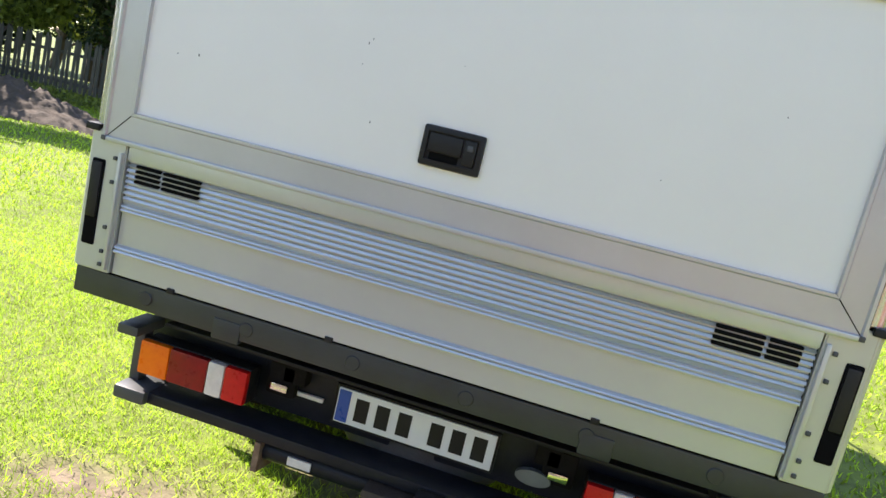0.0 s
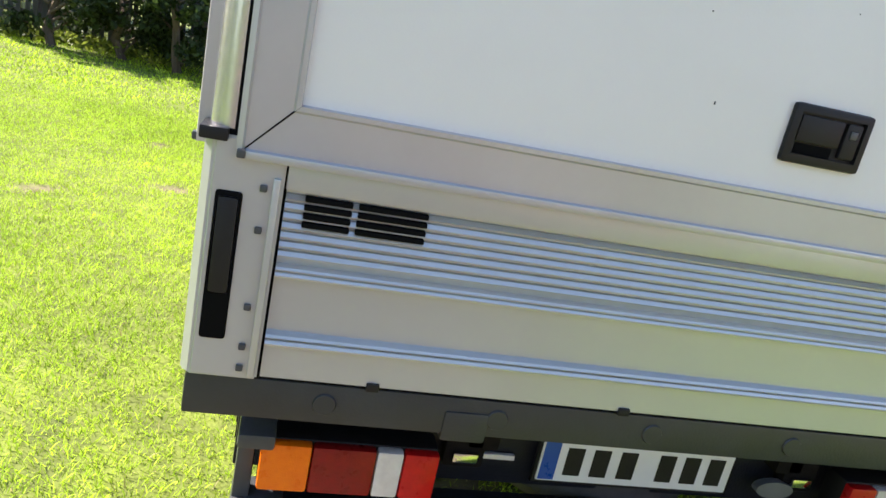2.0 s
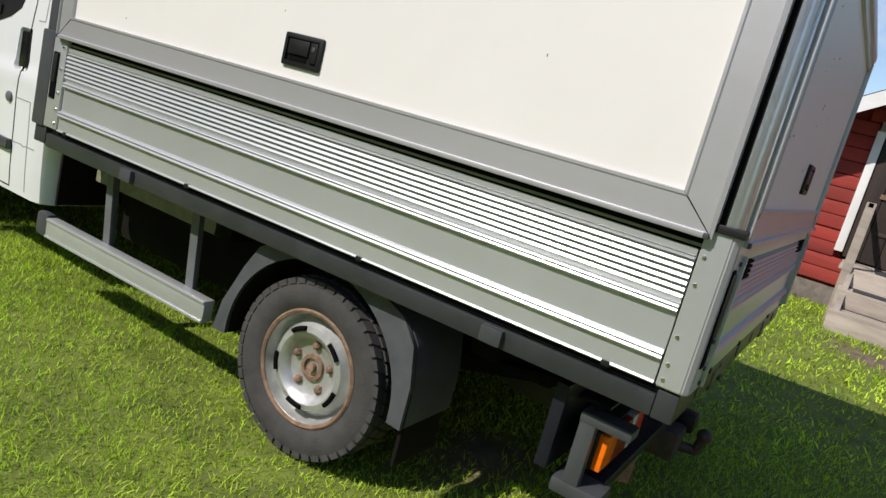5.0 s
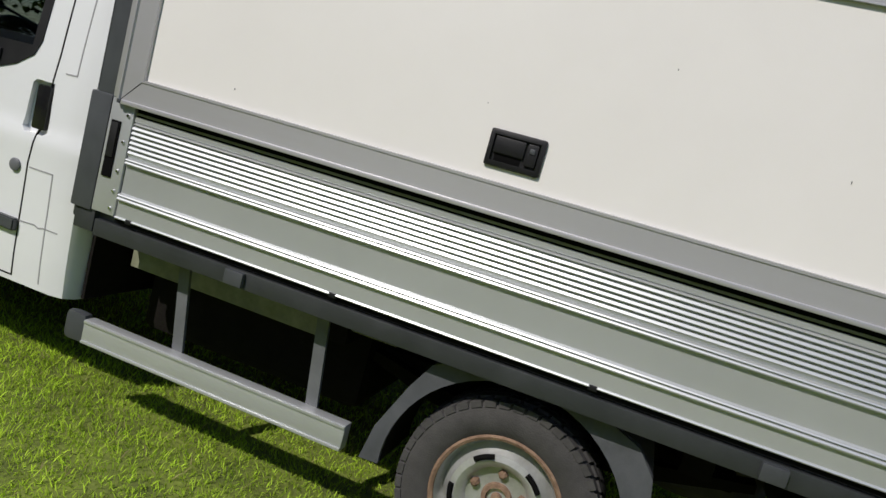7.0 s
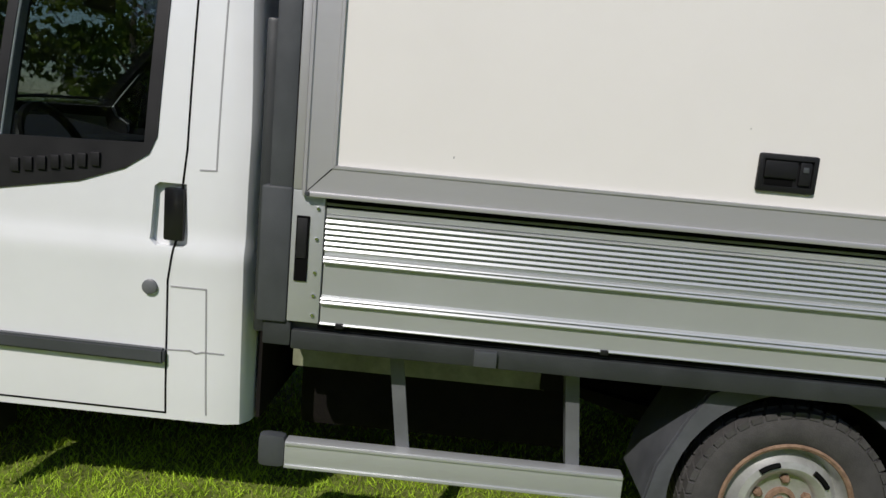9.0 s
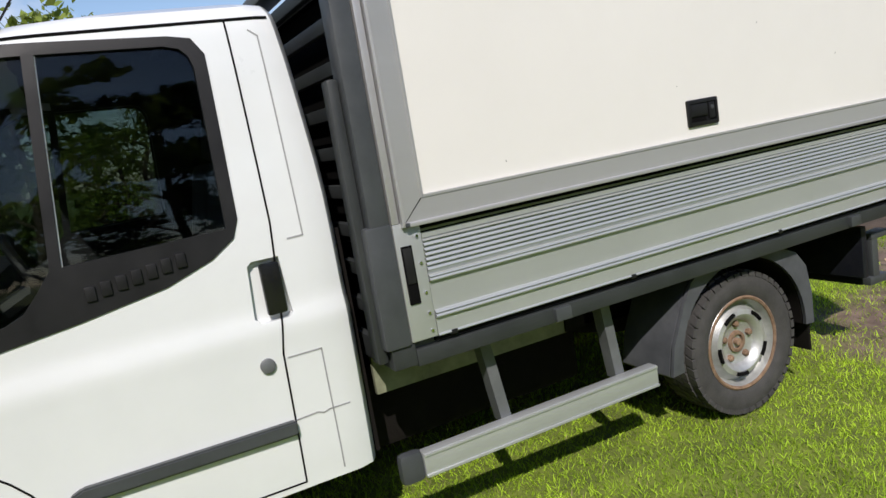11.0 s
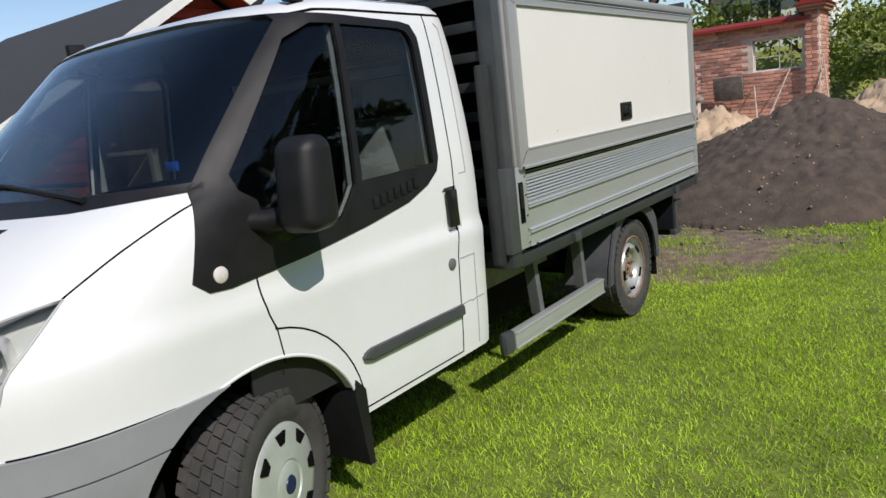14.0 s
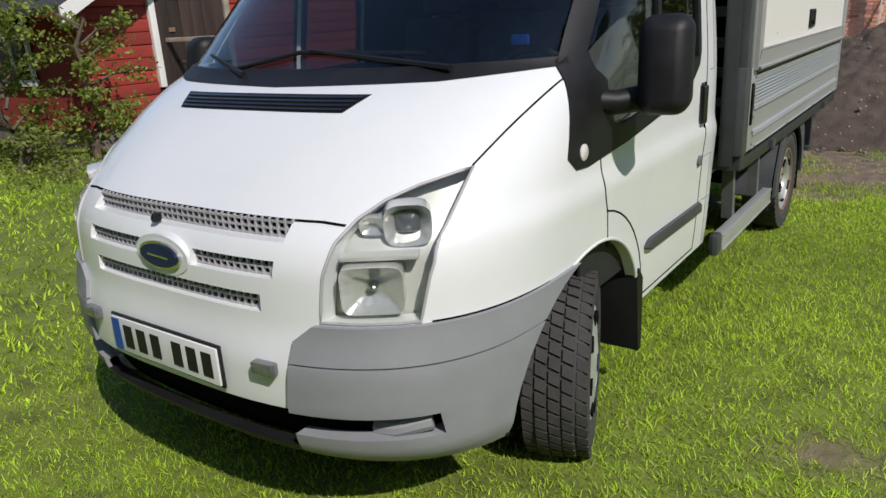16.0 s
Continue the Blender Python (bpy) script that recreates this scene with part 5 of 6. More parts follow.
# ---- rear fenders, side guard, bumper, lamps ----
for s in (-1, 1):
    xo = XC + s * 1.0
    c = (1.214, 0.33)
    inner = [(c[0] + 0.385 * math.cos(t), c[1] + 0.375 * math.sin(t)) for t in (math.radians(-4 + 188 * k / 28) for k in range(29))]
    outer = [(1.665, 0.30), (1.640, 0.42), (1.565, 0.58), (1.51, 0.672), (1.46, 0.700), (1.20, 0.722), (0.97, 0.700), (0.86, 0.655), (0.80, 0.58), (0.775, 0.45), (0.775, 0.30)]
    side = prism(inner + outer[::-1], "x", xo - 0.014, xo + 0.002)
    bmesh.ops.triangulate(side, faces=[f for f in side.faces if len(f.verts) > 4])
    fd = part("rear_fender", side, FENDER, truck, "scuffed dark grey plastic wheel arch")
    band = bmesh.new()
    thick = [(y + (0.012 if y < 1.214 else -0.012), z - 0.012) for y, z in outer]
    prism(outer + thick[::-1], "x", xo - s * 0.012, xo - s * 0.30, band)
    part("fender_band", band, FENDER, fd)
    inn2 = [(c[0] + 0.400 * math.cos(t), c[1] + 0.39 * math.sin(t)) for t in (math.radians(184 - 188 * k / 28) for k in range(29))]
    bead = bmesh.new()
    prism(inner + inn2, "x", xo, xo + s * 0.012, bead)
    part("fender_bead", bead, FENDER, fd)
    # fender inside and flap: shade is put into their near-black colour
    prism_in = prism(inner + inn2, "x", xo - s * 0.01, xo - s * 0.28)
    part("fender_inside", prism_in, UNDERSHADE, fd)
    part("fender_flap", block(min(xo - s * 0.01, xo - s * 0.26), max(xo - s * 0.01, xo - s * 0.26), 0.776, 0.79, 0.16, 0.42, 0.003), UNDERSHADE, fd)
    # side guard
    gx0, gx1 = sorted((XC + s * 0.955, XC + s * 1.005))
    gd = part("side_guard", block(gx0, gx1, 1.735, 2.815, 0.285, 0.376, 0.006), SIDE, truck, "pale aluminium side guard rail")
    gl0, gl1 = sorted((XC + s * 1.004, XC + s * 1.010))
    for z in (0.292, 0.368):
        part("guard_rib", block(gl0, gl1, 1.737, 2.813, z - 0.005, z + 0.005, 0.002), SIDE, gd)
    part("end_cap", block(gx0 - (0.0 if s < 0 else 0.01), gx1, 2.812, 2.905, 0.278, 0.392, 0.025), STEEL, gd, "dark grey plastic end cap")
    for yt, yb in ((2.49, 2.44), (1.93, 1.89)):
        br = prism([(yb - 0.022, 0.36), (yb + 0.022, 0.36), (yt + 0.022, 0.72), (yt - 0.022, 0.72)], "x", XC + s * 0.945, XC + s * 0.958)
        part("guard_bracket", br, STEEL2, gd, "scuffed grey guard bracket")
        br2 = prism([(yb + 0.016, 0.36), (yb + 0.022, 0.36), (yt + 0.022, 0.72), (yt + 0.016, 0.72)], "x", XC + s * 0.90, XC + s * 0.945)
        part("guard_bracket", br2, STEEL2, gd)
    # end bracket of the rear bumper
    ex0, ex1 = sorted((XC + s * 0.935, XC + s * 0.972))
    cb = bmesh.new()
    cuboid(cb, ex0, ex1, 0.20, 0.25, 0.36, 0.60, 0.008)
    cuboid(cb, *sorted((XC + s * 0.90, XC + s * 0.974)), 0.10, 0.252, 0.575, 0.608, 0.008)
    cuboid(cb, *sorted((XC + s * 0.86, XC + s * 0.974)), 0.13, 0.28, 0.345, 0.39, 0.01)
    part("bumper_end", cb, STEEL, truck, "worn grey bumper end bracket")
    # tail lamp
    tl = part("tail_lamp", block(*sorted((XC + s * 0.54, XC + s * 0.925)), 0.19, 0.26, 0.43, 0.552, 0.01), BLACK, truck, "rear lamp with amber, red and white lenses")
    for u0, u1, m, nm in ((0.818, 0.925, AMBER, "amber_lens"), (0.680, 0.818, DARKRED, "red_lens"), (0.620, 0.680, CLEARL, "white_lens"), (0.54, 0.620, REDL, "red_lens")):
        part(nm, block(*sorted((XC + s * (u0 + 0.0008), XC + s * (u1 - 0.0008))), 0.165, 0.195, 0.435, 0.548, 0.008), m, tl)
bp = block(-0.90, 0.96, 0.155, 0.29, 0.345, 0.385, 0.01)
part("rear_bumper", bp, NAVY, truck, "scratched navy black step bumper")
part("rear_crossbeam", block(-0.95, 1.01, 0.30, 0.34, 0.40, 0.66, 0.006), NAVY, truck, "black rear cross beam")
part("lamp_shelf", block(-0.84, 0.90, 0.20, 0.33, 0.60, 0.612, 0.003), NAVY, truck)
plate(0.026, 0.262, 0.503, -1, truck)
for x in (-0.43, 0.49):
    part("cable_bracket", block(x - 0.05, x + 0.05, 0.25, 0.29, 0.47, 0.58, 0.01), UNDERSHADE, truck)
    part("cable_clip", block(x - 0.03, x + 0.03, 0.235, 0.25, 0.49, 0.515, 0.004), CHROME, truck)
part("maker_bar", block(-0.47, -0.29, 0.285, 0.297, 0.475, 0.488, 0.001), CLEARL, truck, "small pale marking bar")
part("oval_badge", prism([(0.42 + 0.055 * math.cos(t), 0.475 + 0.024 * math.sin(t)) for t in (2 * math.pi * k / 28 for k in range(28))], "y", 0.24, 0.262), STEEL2, truck, "plain oval grey badge")
part("tow_bar", tube([(-0.42, 0.22, 0.30), (0.48, 0.22, 0.30)], 0.035, sides=14), NAVY, truck, "round black tow bar")
part("tow_label", block(-0.33, -0.25, 0.178, 0.186, 0.29, 0.318, 0.001), CLEARL, truck, "small pale sticker on the tow bar")
part("tow_lug", prism([(0.16, 0.24), (0.28, 0.22), (0.30, 0.34), (0.16, 0.34)], "x", -0.44, -0.42), RUST, truck, "rusty tow bar lug")
hitch = block(-0.06, 0.10, 0.10, 0.24, 0.22, 0.34, 0.02)
part("tow_hitch", hitch, GREASE, truck, "rusty greasy tow hitch")
ball = bmesh.new()
bmesh.ops.create_uvsphere(ball, u_segments=16, v_segments=10, radius=0.03)
ball.transform(Matrix.Translation((0.08, 0.03, 0.33)))
tube([(0.05, 0.14, 0.26), (0.08, 0.05, 0.26), (0.08, 0.03, 0.32)], 0.022, ball, sides=10)
part("tow_ball", ball, GREASE, truck, "rusty tow ball")
part("tow_socket", block(0.10, 0.20, 0.08, 0.16, 0.30, 0.38, 0.02), BLACK, truck)

# ---- trees and bushes ----
def leaves(points, size, mat, name, parent, label=""):
    n = len(points)
    a, b = rng.normal(size=(n, 3)), rng.normal(size=(n, 3))
    a /= np.linalg.norm(a, axis=1)[:, None]
    b -= (a * b).sum(1)[:, None] * a
    b /= np.linalg.norm(b, axis=1)[:, None]
    s = size * rng.uniform(0.6, 1.3, n)[:, None]
    v = np.stack([points - a * s, points - b * s * 0.5, points + a * s, points + b * s * 0.5], 1).reshape(-1, 3)
    f = np.arange(n * 4).reshape(-1, 4)
    return cloud(name, v, f, mat, parent, label)


def tree(x, y, height, spread, count, mat, seed, low=0.25, size=0.09, label="leafy tree with fresh green leaves", category="tree", name="tree"):
    r = np.random.default_rng(seed)
    root = thing(name, (x, y, 0.0), label, category)
    bm = bmesh.new()
    top = Vector((x + r.normal(0, 0.2), y + r.normal(0, 0.2), height * 0.9))
    trunk = [Vector((x, y, -0.1)).lerp(top, t) + Vector((r.normal(0, 0.06), r.normal(0, 0.06), 0)) for t in np.linspace(0, 1, 7)]
    tr = height * 0.018 + 0.03
    tube(trunk, tr, bm, sides=8, r2=0.015)
    ends = []
    for k in range(16):
        t = low + (0.95 - low) * k / 15
        base = Vector((x, y, 0)).lerp(top, t)
        a = r.uniform(0, 2 * math.pi)
        reach = spread * r.uniform(0.55, 1.0) * (1.1 - 0.55 * abs(t - 0.5))
        tip = base + Vector((math.cos(a) * reach, math.sin(a) * reach, height * r.uniform(0.04, 0.16)))
        mid = base.lerp(tip, 0.5) + Vector((0, 0, height * 0.03))
        tube([base, mid, tip], tr * 0.35, bm, sides=5, r2=0.006)
        ends += [mid, tip, base.lerp(tip, 0.8)]
    part("trunk", bm, BARK, root, "brown trunk with limbs")
    pts = []
    per = count // len(ends)
    for e in ends:
        rad = spread * r.uniform(0.18, 0.36)
        d = r.normal(size=(per, 3))
        d *= (r.random(per) ** 0.5 / np.linalg.norm(d, axis=1))[:, None] * rad
        pts.append(np.array(e) + d * [1, 1, 0.75])
    pts = np.concatenate(pts)
    leaves(pts[pts[:, 2] > 0.05], size, mat, "crown", root)
    return root


# wood behind the picket fence
for k, (x, y, h) in enumerate(((-19, 15.5, 8), (-16, 14.6, 7), (-13.5, 16.0, 8.5), (-11.0, 14.9, 7), (-8.6, 15.8, 9), (-6.0, 15.2, 7.5), (-3.2, 16.2, 8.5), (-0.4, 15.0, 8), (2.6, 15.8, 9), (5.6, 15.0, 8), (9, 16, 9))):
    tree(x, y, h, 2.4, 7000, LEAF if k % 3 else LEAFD, 20 + k, low=0.12, size=0.10)
for k in range(11):
    tree(-24 + 3.4 * k, 21 + 1.5 * math.sin(k * 1.9), 10, 3.0, 5000, LEAFD if k % 2 else LEAF, 200 + k, low=0.08, size=0.2)
# hedge in front of the nose side
for k in range(9):
    tree(-4.6 + 0.95 * k, 11.1 + 0.25 * math.sin(k * 2.1), 2.5, 0.95, 4200, LEAFD, 60 + k, low=0.05, size=0.06, label="dense dark green hedge bush", category="bush", name="bush")
# wood behind the brick wall
for k, (x, y, h) in enumerate(((-9, -19, 8), (-6.2, -17.5, 6.5), (-3.8, -20, 8), (-1.4, -18.0, 7.5), (1.2, -19.5, 8), (3.6, -17.5, 7), (6.0, -19, 8.5), (8.6, -17, 7.5), (11.5, -18.5, 8))):
    tree(x, y, h * 1.15, 2.6, 3600, LEAF, 90 + k, low=0.1, size=0.10, label="thin spring tree with sparse yellow green leaves")
for k in range(4):
    tree(-8.6 + 2.1 * k, -14.6 + 0.6 * math.sin(k * 2.3), 3.4, 1.5, 1800, LEAF, 230 + k, low=0.06, size=0.09, label="young leafy tree behind the brick wall")
# unseen tree added beside the soil ridge, to cast shade on the lawn
tree(-11.6, 8.4, 6.0, 2.2, 6000, LEAF, 300, low=0.25, size=0.09)
# unseen trees added across the lawn, to darken what the windows reflect
for k in range(11):
    tree(-17.5 + 1.6 * math.sin(k * 2.4), -13 + 2.9 * k, 8.5 + 1.2 * math.sin(k * 1.3), 2.7, 4200, LEAFD if k % 3 else LEAF, 130 + k, low=0.06, size=0.2, label="unseen dense leafy tree added to darken reflections")
for k, (x, y, h) in enumerate(((13.5, 4.5, 5), (15, 7.5, 6), (13, 10, 6), (11, 12.5, 6.5), (17.5, 6, 7), (16, 11, 7))):
    tree(x, y, h, 2.2, 4500, LEAF, 260 + k, low=0.06, size=0.12, label="leafy green tree beyond the house corner")
# climbing bushes by the house corner
for k, (x, y, h) in enumerate(((7.3, 2.35, 2.3), (8.2, 2.9, 2.6), (7.0, 1.6, 1.9), (9.3, 3.0, 2.4), (10.6, 3.4, 2.2))):
    tree(x, y, h, 0.75, 2600, LEAF, 150 + k, low=0.06, size=0.034, label="scraggy climbing bush with small yellow green leaves", category="bush", name="bush")

# low plants at the fence foot
pts = np.stack([rng.uniform(-16, 1, 9000), 11.75 + rng.normal(0, 0.28, 9000), rng.uniform(0.02, 0.24, 9000)], -1)
tagged(leaves(pts, 0.045, LEAF, "ground_elder", None), "low leafy weeds along the fence foot", "weeds", kind="stuff")
pts = np.stack([rng.uniform(5.6, 11, 3500), 2.3 + rng.normal(0, 0.45, 3500), rng.uniform(0.01, 0.12, 3500)], -1)
tagged(leaves(pts, 0.03, LEAF, "weed", None), "low weeds on bare soil by the house", "weeds", kind="stuff")

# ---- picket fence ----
fence = thing("picket_fence", (-7.0, 12.1, 0.0), "weathered grey wooden picket fence, its colour darkened for shade", "fence")
# pickets and rails share the wood colour that is darkened for shade
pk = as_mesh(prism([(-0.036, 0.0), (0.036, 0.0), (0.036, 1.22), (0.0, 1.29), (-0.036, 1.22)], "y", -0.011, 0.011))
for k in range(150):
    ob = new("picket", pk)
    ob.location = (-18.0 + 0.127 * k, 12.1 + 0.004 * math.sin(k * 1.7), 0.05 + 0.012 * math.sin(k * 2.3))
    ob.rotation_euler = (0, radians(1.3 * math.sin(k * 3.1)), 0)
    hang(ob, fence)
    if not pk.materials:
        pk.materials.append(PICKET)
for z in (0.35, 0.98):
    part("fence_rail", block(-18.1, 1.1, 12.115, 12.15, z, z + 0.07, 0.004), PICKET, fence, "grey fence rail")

# ---- red timber house ----
HX, HY0, HY1, RIDGE = 7.75, 1.15, -5.75, -2.3
EAVE, TOP = 2.05, 4.05
house = thing("timber_house", (9.5, RIDGE, 0.0), "red painted timber house with a dark roof and white barge boards", "house")
core = prism([(HY1, 0.25), (HY0, 0.25), (HY0, EAVE), (RIDGE, TOP - 0.12), (HY1, EAVE)], "x", HX + 0.06, 14.5)
part("wall", core, FALU, house, "red timber wall")
for k in range(22):
    z = 0.30 + 0.175 * k
    half = (HY0 - HY1) / 2 if z < EAVE else (HY0 - HY1) / 2 * max(0.0, (TOP - 0.1 - z) / (TOP - 0.1 - EAVE))
    if z + 0.19 > EAVE:
        half = (HY0 - HY1) / 2 * max(0.0, (TOP - 0.28 - z) / (TOP - 0.1 - EAVE))
    if half < 0.2:
        break
    spans = [(RIDGE - half, RIDGE + half)]
    if 0.5 < z < 2.33:
        spans = [(RIDGE - half, -1.36), (0.05, RIDGE + half)]
    for a, b in spans:
        part("log", block(HX - 0.01 + 0.012 * math.sin(k * 2.7), HX + 0.08, a, b, z, z + 0.168, 0.016), FALU, house, "red painted log")
part("corner_board", block(HX - 0.05, HX + 0.03, HY0 - 0.16, HY0 + 0.03, 0.2, EAVE + 0.05, 0.006), FALU, house, "red corner board")
part("corner_board", block(HX - 0.03, HX + 0.15, HY0 + 0.002, HY0 + 0.04, 0.2, EAVE, 0.006), FALU, house, "red corner board")
part("plinth", block(HX + 0.03, 14.4, HY1 + 0.05, HY0 - 0.05, -0.1, 0.27, 0.02), STONE, house, "stone plinth")
slope = math.atan2(TOP - EAVE, HY0 - RIDGE)
for s in (-1, 1):
    ye = RIDGE + s * (HY0 - RIDGE + 0.45)
    ze = EAVE - 0.45 * math.tan(slope)
    rf = prism([(RIDGE, TOP), (ye, ze), (ye, ze + 0.09), (RIDGE, TOP + 0.10)], "x", HX - 0.55, 14.8)
    part("roof", rf, ROOFM, house, "dark grey roof slope")
    bb = prism([(RIDGE, TOP - 0.10), (ye, ze - 0.13), (ye, ze + 0.07), (RIDGE, TOP + 0.085)], "x", HX - 0.585, HX - 0.552)
    part("barge_board", bb, TRIMW, house, "white barge board")
    part("soffit", prism([(RIDGE, TOP - 0.03), (ye, ze - 0.03), (ye, ze - 0.004), (RIDGE, TOP - 0.004)], "x", HX - 0.55, HX - 0.0), FALU, house)
ch = part("chimney", block(10.8, 11.2, -4.7, -4.3, 3.0, 4.75, 0.01), BRICK, house, "red brick chimney")
# window in the side wall
wf = part("window", block(9.0, 10.0, HY0 + 0.0, HY0 + 0.05, 0.95, 1.85, 0.006), GLOSSBLACK, house, "window with white frame")
for a in ((8.95, 9.03, 0.9, 1.9), (9.97, 10.05, 0.9, 1.9), (8.95, 10.05, 1.82, 1.9), (8.9, 10.1, 0.86, 0.95), (9.47, 9.53, 0.9, 1.9)):
    part("window_frame", block(a[0], a[1], HY0 + 0.03, HY0 + 0.075, a[2], a[3], 0.004), TRIMW, wf)
# boarded door and its frame
door = part("door", block(HX - 0.005, HX + 0.06, -1.26, -0.04, 0.66, 2.30, 0), SEAM, house, "weathered dark plank door")
for k in range(6):
    y = -1.25 + 0.2 * k
    part("plank", block(HX - 0.045 - 0.004 * (k % 2), HX - 0.004, y + 0.003, y + 0.196, 0.67 + 0.01 * (k % 3), 2.29, 0.005), DARKWOOD, door)
part("door_head", block(HX - 0.08, HX + 0.02, -1.36, 0.04, 2.30, 2.42, 0.005), GREYWOOD, house, "grey door head board")
part("door_post", block(HX - 0.07, HX + 0.02, -0.04, 0.06, 0.74, 2.3, 0.005), TRIMW, house, "white door post")
part("door_post", block(HX - 0.07, HX + 0.02, -1.36, -1.26, 0.74, 2.3, 0.005), GREYWOOD, house)
for z in (1.05, 1.95):
    part("strap_hinge", block(HX - 0.062, HX - 0.045, -1.0, -0.3, z, z + 0.045, 0.002), DARKWOOD, door)
part("door_latch", block(HX - 0.07, HX - 0.045, -0.32, -0.22, 1.5, 1.56, 0.004), RUST, door)

# ---- wooden porch ----
porch = thing("wooden_porch", (6.9, -0.8, 0.0), "low weathered wooden porch with steps before the door", "porch")
for k in range(9):
    x = 6.55 + 0.13 * k
    part("board", block(x, x + 0.124, -2.1, -0.08, 0.62, 0.655, 0.004), GREYWOOD, porch)
for k, (x0, z) in enumerate(((6.2, 0.40), (5.85, 0.19))):
    for j in range(2):
        part("board", block(x0 + 0.165 * j, x0 + 0.16 + 0.165 * j, -1.9, -0.15, z, z + 0.04, 0.004), GREYWOOD, porch)
for x0, z0, z1 in ((5.84, 0.0, 0.19), (6.19, 0.235, 0.40), (6.54, 0.445, 0.62)):
    part("riser", block(x0, x0 + 0.02, -1.9, -0.15, z0, z1, 0.003), GREYWOOD, porch)
for y in (-1.85, -0.22):
    part("stringer", prism([(5.85, -0.05), (5.85, 0.19), (6.2, 0.40), (6.55, 0.62), (7.6, 0.62), (7.6, -0.05)], "y", y - 0.03, y + 0.03), GREYWOOD, porch)
part("porch_post", block(6.50, 6.60, -0.22, -0.12, 0.0, 1.42, 0.006), GREYWOOD, porch, "square grey porch post")
part("porch_rail", block(6.50, 7.70, -0.20, -0.14, 1.36, 1.42, 0.005), GREYWOOD, porch)
part("porch_brace", tube([(6.6, -0.17, 1.35), (7.6, -0.17, 0.7)], 0.03, sides=4), GREYWOOD, porch)
part("door_mat", block(6.75, 7.35, -1.5, -0.45, 0.656, 0.672, 0.004), MAT, porch, "dark door mat")
part("step_mat", block(6.2, 6.5, -1.6, -0.3, 0.441, 0.455, 0.004), MAT, porch, "dark step mat")

# ---- brick wall ruin ----
WY = -11.0
ruin = thing("brick_wall", (2.0, WY, 0.0), "old red brick garden wall with an arch and a red capping", "wall")
ZTOP = 2.40
AX, AR, AZ = 2.80, 0.41, 1.70  # arch middle, radius, spring height
WX0, WX1, WZ0, WZ1 = 0.02, 0.98, 1.54, 2.19
arch_poly = [(AX - AR, 0.9), (AX + AR, 0.9)] + [(AX + AR * math.cos(t), AZ + AR * math.sin(t)) for t in (math.pi * k / 20 for k in range(21))]
wallcore = cut(block(-0.05, 6.5, WY - 0.11, WY + 0.10, -0.05, ZTOP, 0), [prism(arch_poly, "y", WY - 1, WY + 1), block(WX0, WX1, WY - 1, WY + 1, WZ0, WZ1, 0)])
part("wall_core", wallcore, MORTAR, ruin, "mortar joints of the wall", smooth=0)
bk = as_mesh(block(-0.116, 0.116, -0.05, 0.014, -0.0285, 0.0285, 0.004))
bk.materials.append(BRICK)
bk2 = as_mesh(block(-0.055, 0.055, -0.05, 0.012, -0.031, 0.031, 0.004))
bk2.materials.append(BRICK)
count = 0
rest = bmesh.new()
for row in range(31):
    z = 0.04 + 0.077 * row
    for col in range(27):
        x = 0.06 + 0.25 * col + (0.125 if row % 2 else 0)
        if x > 6.4:
            continue
        if math.hypot(x - AX, max(z - AZ, 0)) < AR + 0.25 and z > 0.9 or (WX0 - 0.09 < x < WX1 + 0.09 and WZ0 - 0.03 < z < WZ1 + 0.03):
            continue
        if x < 3.95 and z > 0.75 and count < 300:
            ob = new("brick", bk)
            count += 1
            ob.location = (x, WY + 0.10 + 0.006 * math.sin(row * 5.1 + col * 3.3), z)
            ob.rotation_euler = (0, radians(0.8 * math.sin(row * 3.7 + col * 2.1)), 0)
            hang(ob, ruin)
        else:
            cuboid(rest, x - 0.118, x + 0.118, WY + 0.05, WY + 0.112, z - 0.031, z + 0.031)
o = part("bricks", rest, BRICK, ruin, smooth=0)
tagged(o, "rows of red bricks", kind="stuff")
for ring, n in ((0.06, 22), (0.18, 27)):
    for k in range(n + 1):
        t = math.pi * k / n
        ob = new("arch_brick", bk2)
        ob.matrix_basis = Matrix.Translation((AX + (AR + ring) * math.cos(t), WY + 0.115 + 0.004 * math.sin(k * 4.1), AZ + (AR + ring) * math.sin(t))) @ pose(0, 0, 0, 0, -math.degrees(t), 0)
        hang(ob, ruin)
# jambs under the arch
for row in range(10):
    for side in (-1, 1):
        ob = new("jamb_brick", bk)
        ob.location = (AX + side * (AR + 0.13), WY + 0.112, 0.94 + 0.077 * row)
        hang(ob, ruin)
for k in range(8):
    part("corbel", block(-0.1 + 0.9 * k, 0.78 + 0.9 * k, WY - 0.13, WY + 0.16, ZTOP, ZTOP + 0.07, 0.006), BRICK, ruin)
part("capping", prism([(WY - 0.28, ZTOP + 0.07), (WY + 0.26, ZTOP + 0.07), (WY + 0.26, ZTOP + 0.13), (WY, ZTOP + 0.21), (WY - 0.28, ZTOP + 0.13)], "x", -0.15, 6.6), CAPRED, ruin, "red sheet metal capping")
wnd = part("iron_window", block(WX0, WX1, WY - 0.02, WY + 0.0, WZ0, WZ0 + 0.03, 0.003), TRIMW, ruin, "small white barred window opening")
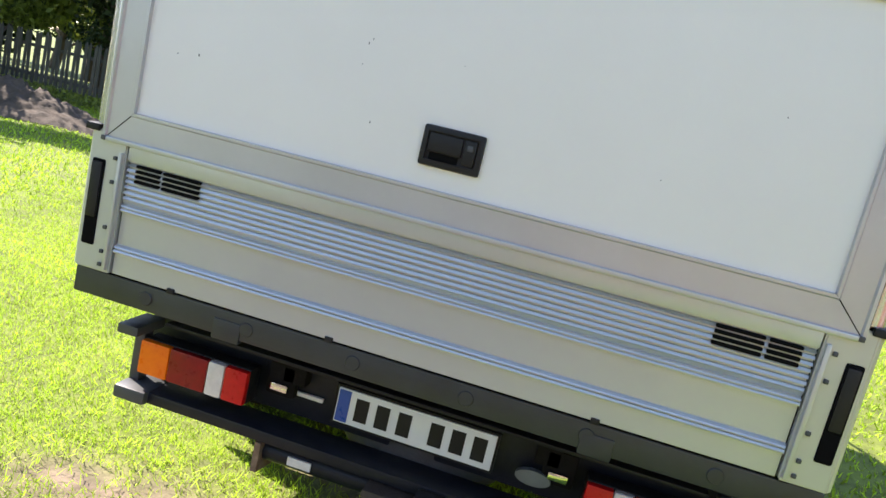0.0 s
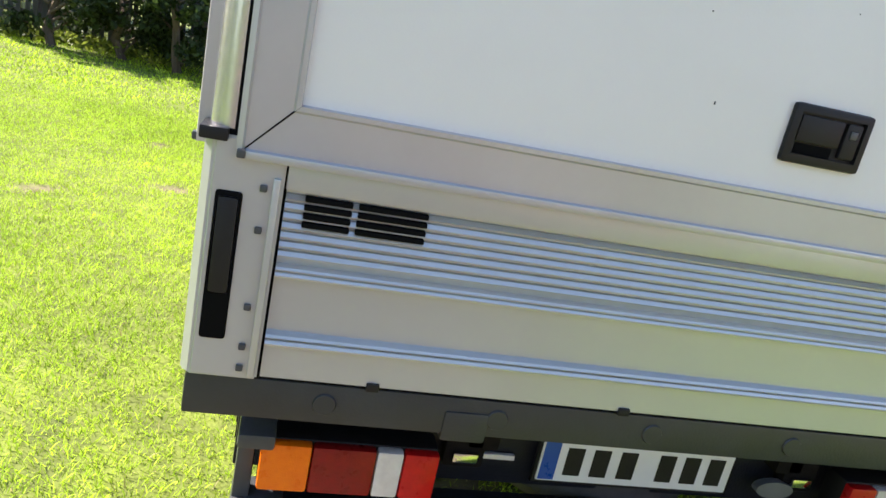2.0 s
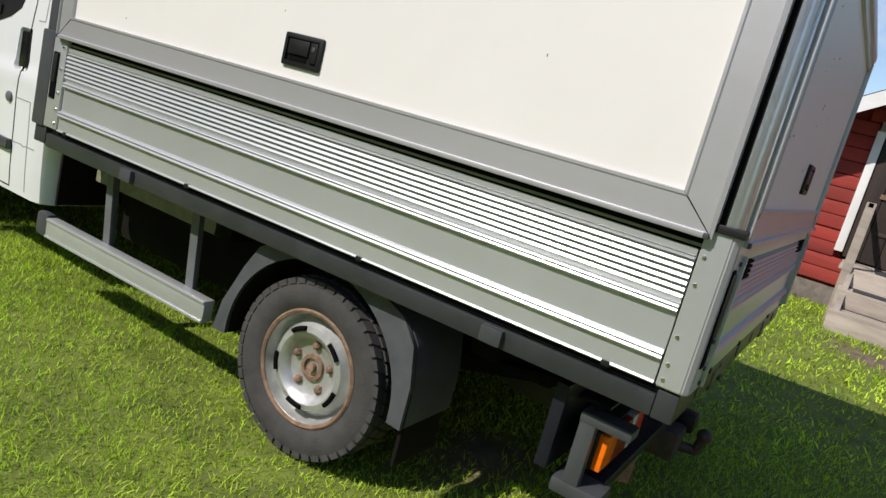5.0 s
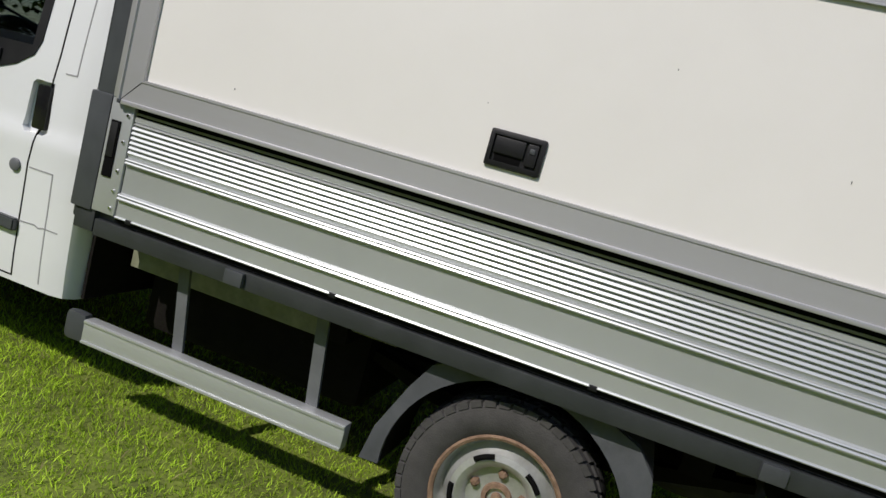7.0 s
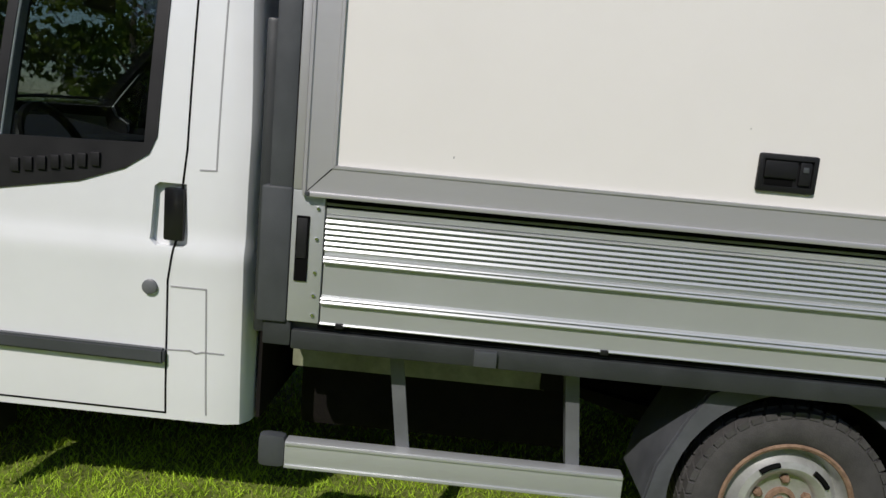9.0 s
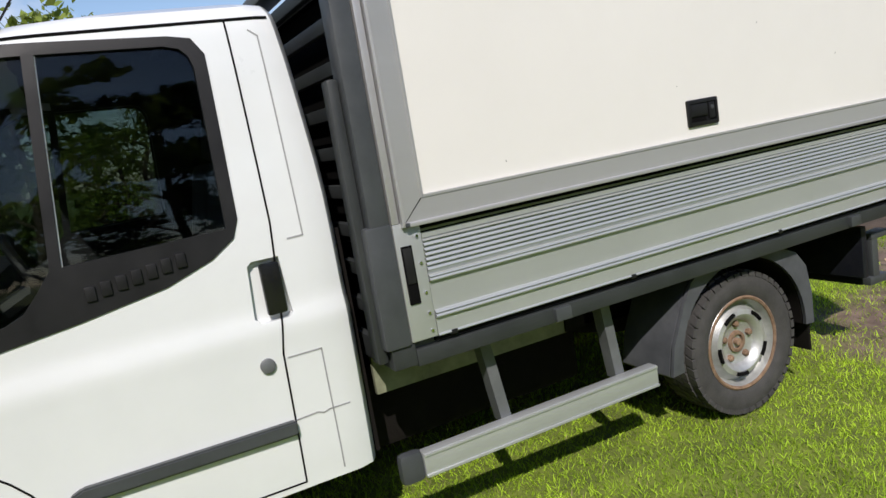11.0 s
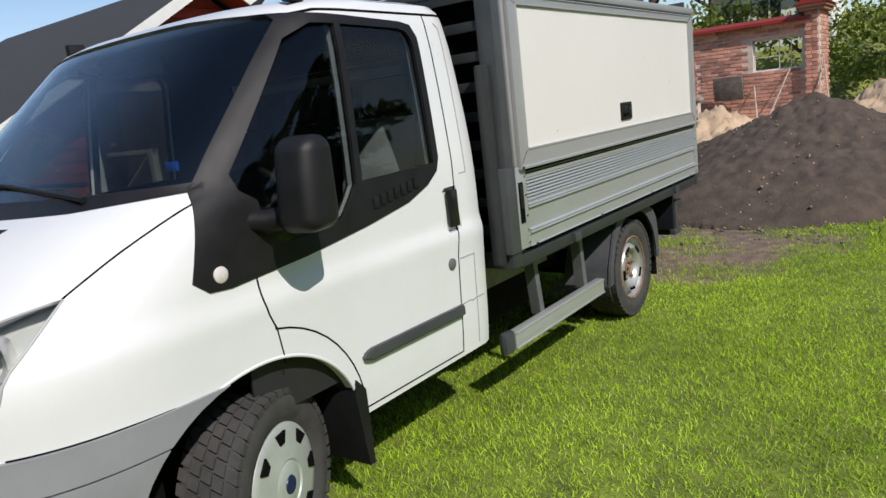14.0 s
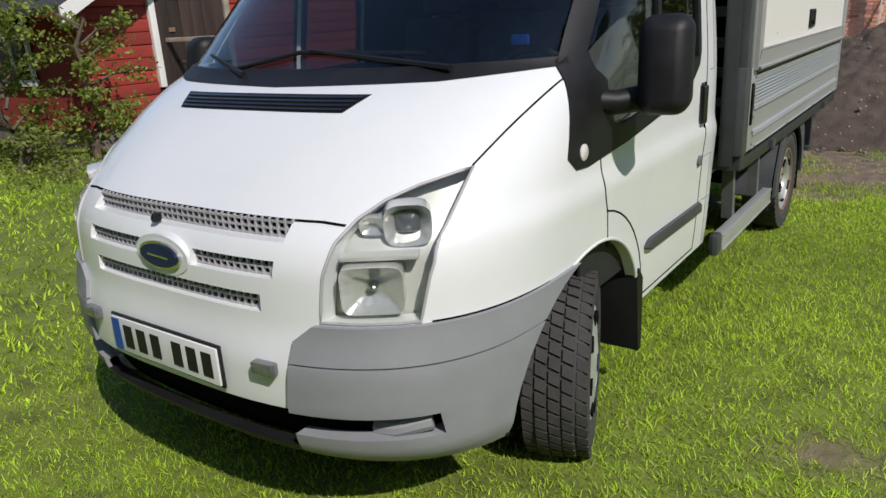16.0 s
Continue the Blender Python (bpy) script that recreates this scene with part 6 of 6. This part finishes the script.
for a in ((WX0, WX0 + 0.03, WZ0, WZ1), (WX1 - 0.03, WX1, WZ0, WZ1), (WX0, WX1, WZ1 - 0.03, WZ1), (WX0 + 0.22, WX0 + 0.235, WZ0, WZ1), (WX0 + 0.45, WX0 + 0.465, WZ0, WZ1), (WX0, WX1, 1.82, 1.835)):
    part("window_bar", block(a[0], a[1], WY - 0.02, WY + 0.01, a[2], a[3], 0.002), TRIMW, wnd)
for row in range(35):
    z = 0.04 + 0.077 * row
    for j in range(2):
        ob = new("pier_brick", bk2)
        ob.location = (-0.24 + 0.118 * j + (0.02 if row % 2 else 0), WY + 0.24, z)
        hang(ob, ruin)
part("pier", block(-0.32, -0.05, WY - 0.75, WY + 0.235, -0.05, 2.62, 0.01), MORTAR, ruin, "brick pier at the wall's end")
for row in range(34):
    for j in range(4):
        ob = new("pier_brick", bk)
        ob.matrix_basis = Matrix.Translation((-0.318, WY + 0.11 - 0.25 * j - (0.12 if row % 2 else 0), 0.04 + 0.077 * row)) @ pose(0, 0, 0, 0, 0, 90)
        hang(ob, ruin)
part("pier_cap", block(-0.42, 0.05, WY - 0.85, WY + 0.32, 2.62, 2.69, 0.01), BRICK, ruin)
part("pier_cap", block(-0.46, 0.09, WY - 0.89, WY + 0.36, 2.69, 2.75, 0.01), BRICK, ruin)
part("pier_roof", prism([(-0.50, 2.75), (0.13, 2.75), (-0.185, 2.95)], "y", WY - 0.93, WY + 0.40), CAPRED, ruin, "small red gabled pier roof")
# low front wall by the sand
low = thing("low_wall", (3.2, -9.6, 0.0), "low red brick wall by the sand", "wall")
part("low_core", block(1.75, 5.0, -9.72, -9.52, -0.05, 1.10, 0.01), MORTAR, low)
part("low_cap", block(1.70, 5.05, -9.76, -9.46, 1.10, 1.16, 0.008), GREYWOOD, low)
for row in range(14):
    for col in range(13):
        ob = new("brick", bk)
        ob.location = (1.87 + 0.25 * col + (0.0 if row % 2 else 0.11), -9.52, 0.05 + 0.077 * row)
        hang(ob, low)
slab = block(1.15, 1.75, -0.02, 0.02, 0, 0.5, 0.006)
slab.transform(pose(0, -10.75, 1.02, -12))
tagged(part("stone_slab", slab, STONE), "grey slab leaning on the brick wall", "slab")

# thin sticks leaning in the corner by the pier
for x0, y0, x1, z1 in ((0.55, -10.2, 0.25, 1.55), (0.75, -10.1, 0.95, 1.25), (-0.55, -10.3, -0.36, 1.75)):
    tagged(part("stick", tube([(x0, y0, 0.6), (x1, WY + 0.16, z1)], 0.02, sides=6, r2=0.012), GREYWOOD), "bare grey stick leaning on the brick wall", "stick", "sticks by the wall")

# ---- rising ground and a white house beyond the wall ----
BANK = material("rough olive bank", (0.26, 0.29, 0.06), (0.13, 0.15, 0.03), 0.95, 0, 1.4, 1.0, 14)
heap("grass_bank", 5.0, -27.0, 20.0, 8.5, 4.2, BANK, "rising rough grass bank beyond the brick wall", 8, 0.5, 80)
far = thing("white_house", (3.2, -25.0, 1.5), "small white timber house with a dark roof on the bank", "house")
part("wall", block(1.2, 5.2, -26.5, -23.5, 0.5, 4.7, 0.01), TRIMW, far, "white boarded wall")
part("roof", prism([(0.8, 4.6), (5.6, 4.6), (3.2, 6.2)], "y", -26.8, -23.1), ROOFM, far, "dark grey gable roof")
for x in (1.9, 3.2, 4.5):
    w = part("window", block(x - 0.38, x + 0.38, -23.52, -23.47, 3.0, 4.1, 0.004), GLOSSBLACK, far, "dark window with a white cross bar")
    part("window_frame", block(x - 0.03, x + 0.03, -23.47, -23.44, 3.0, 4.1, 0.003), TRIMW, w)
    part("window_sill", block(x - 0.44, x + 0.44, -23.49, -23.42, 2.92, 3.0, 0.004), TRIMW, w)
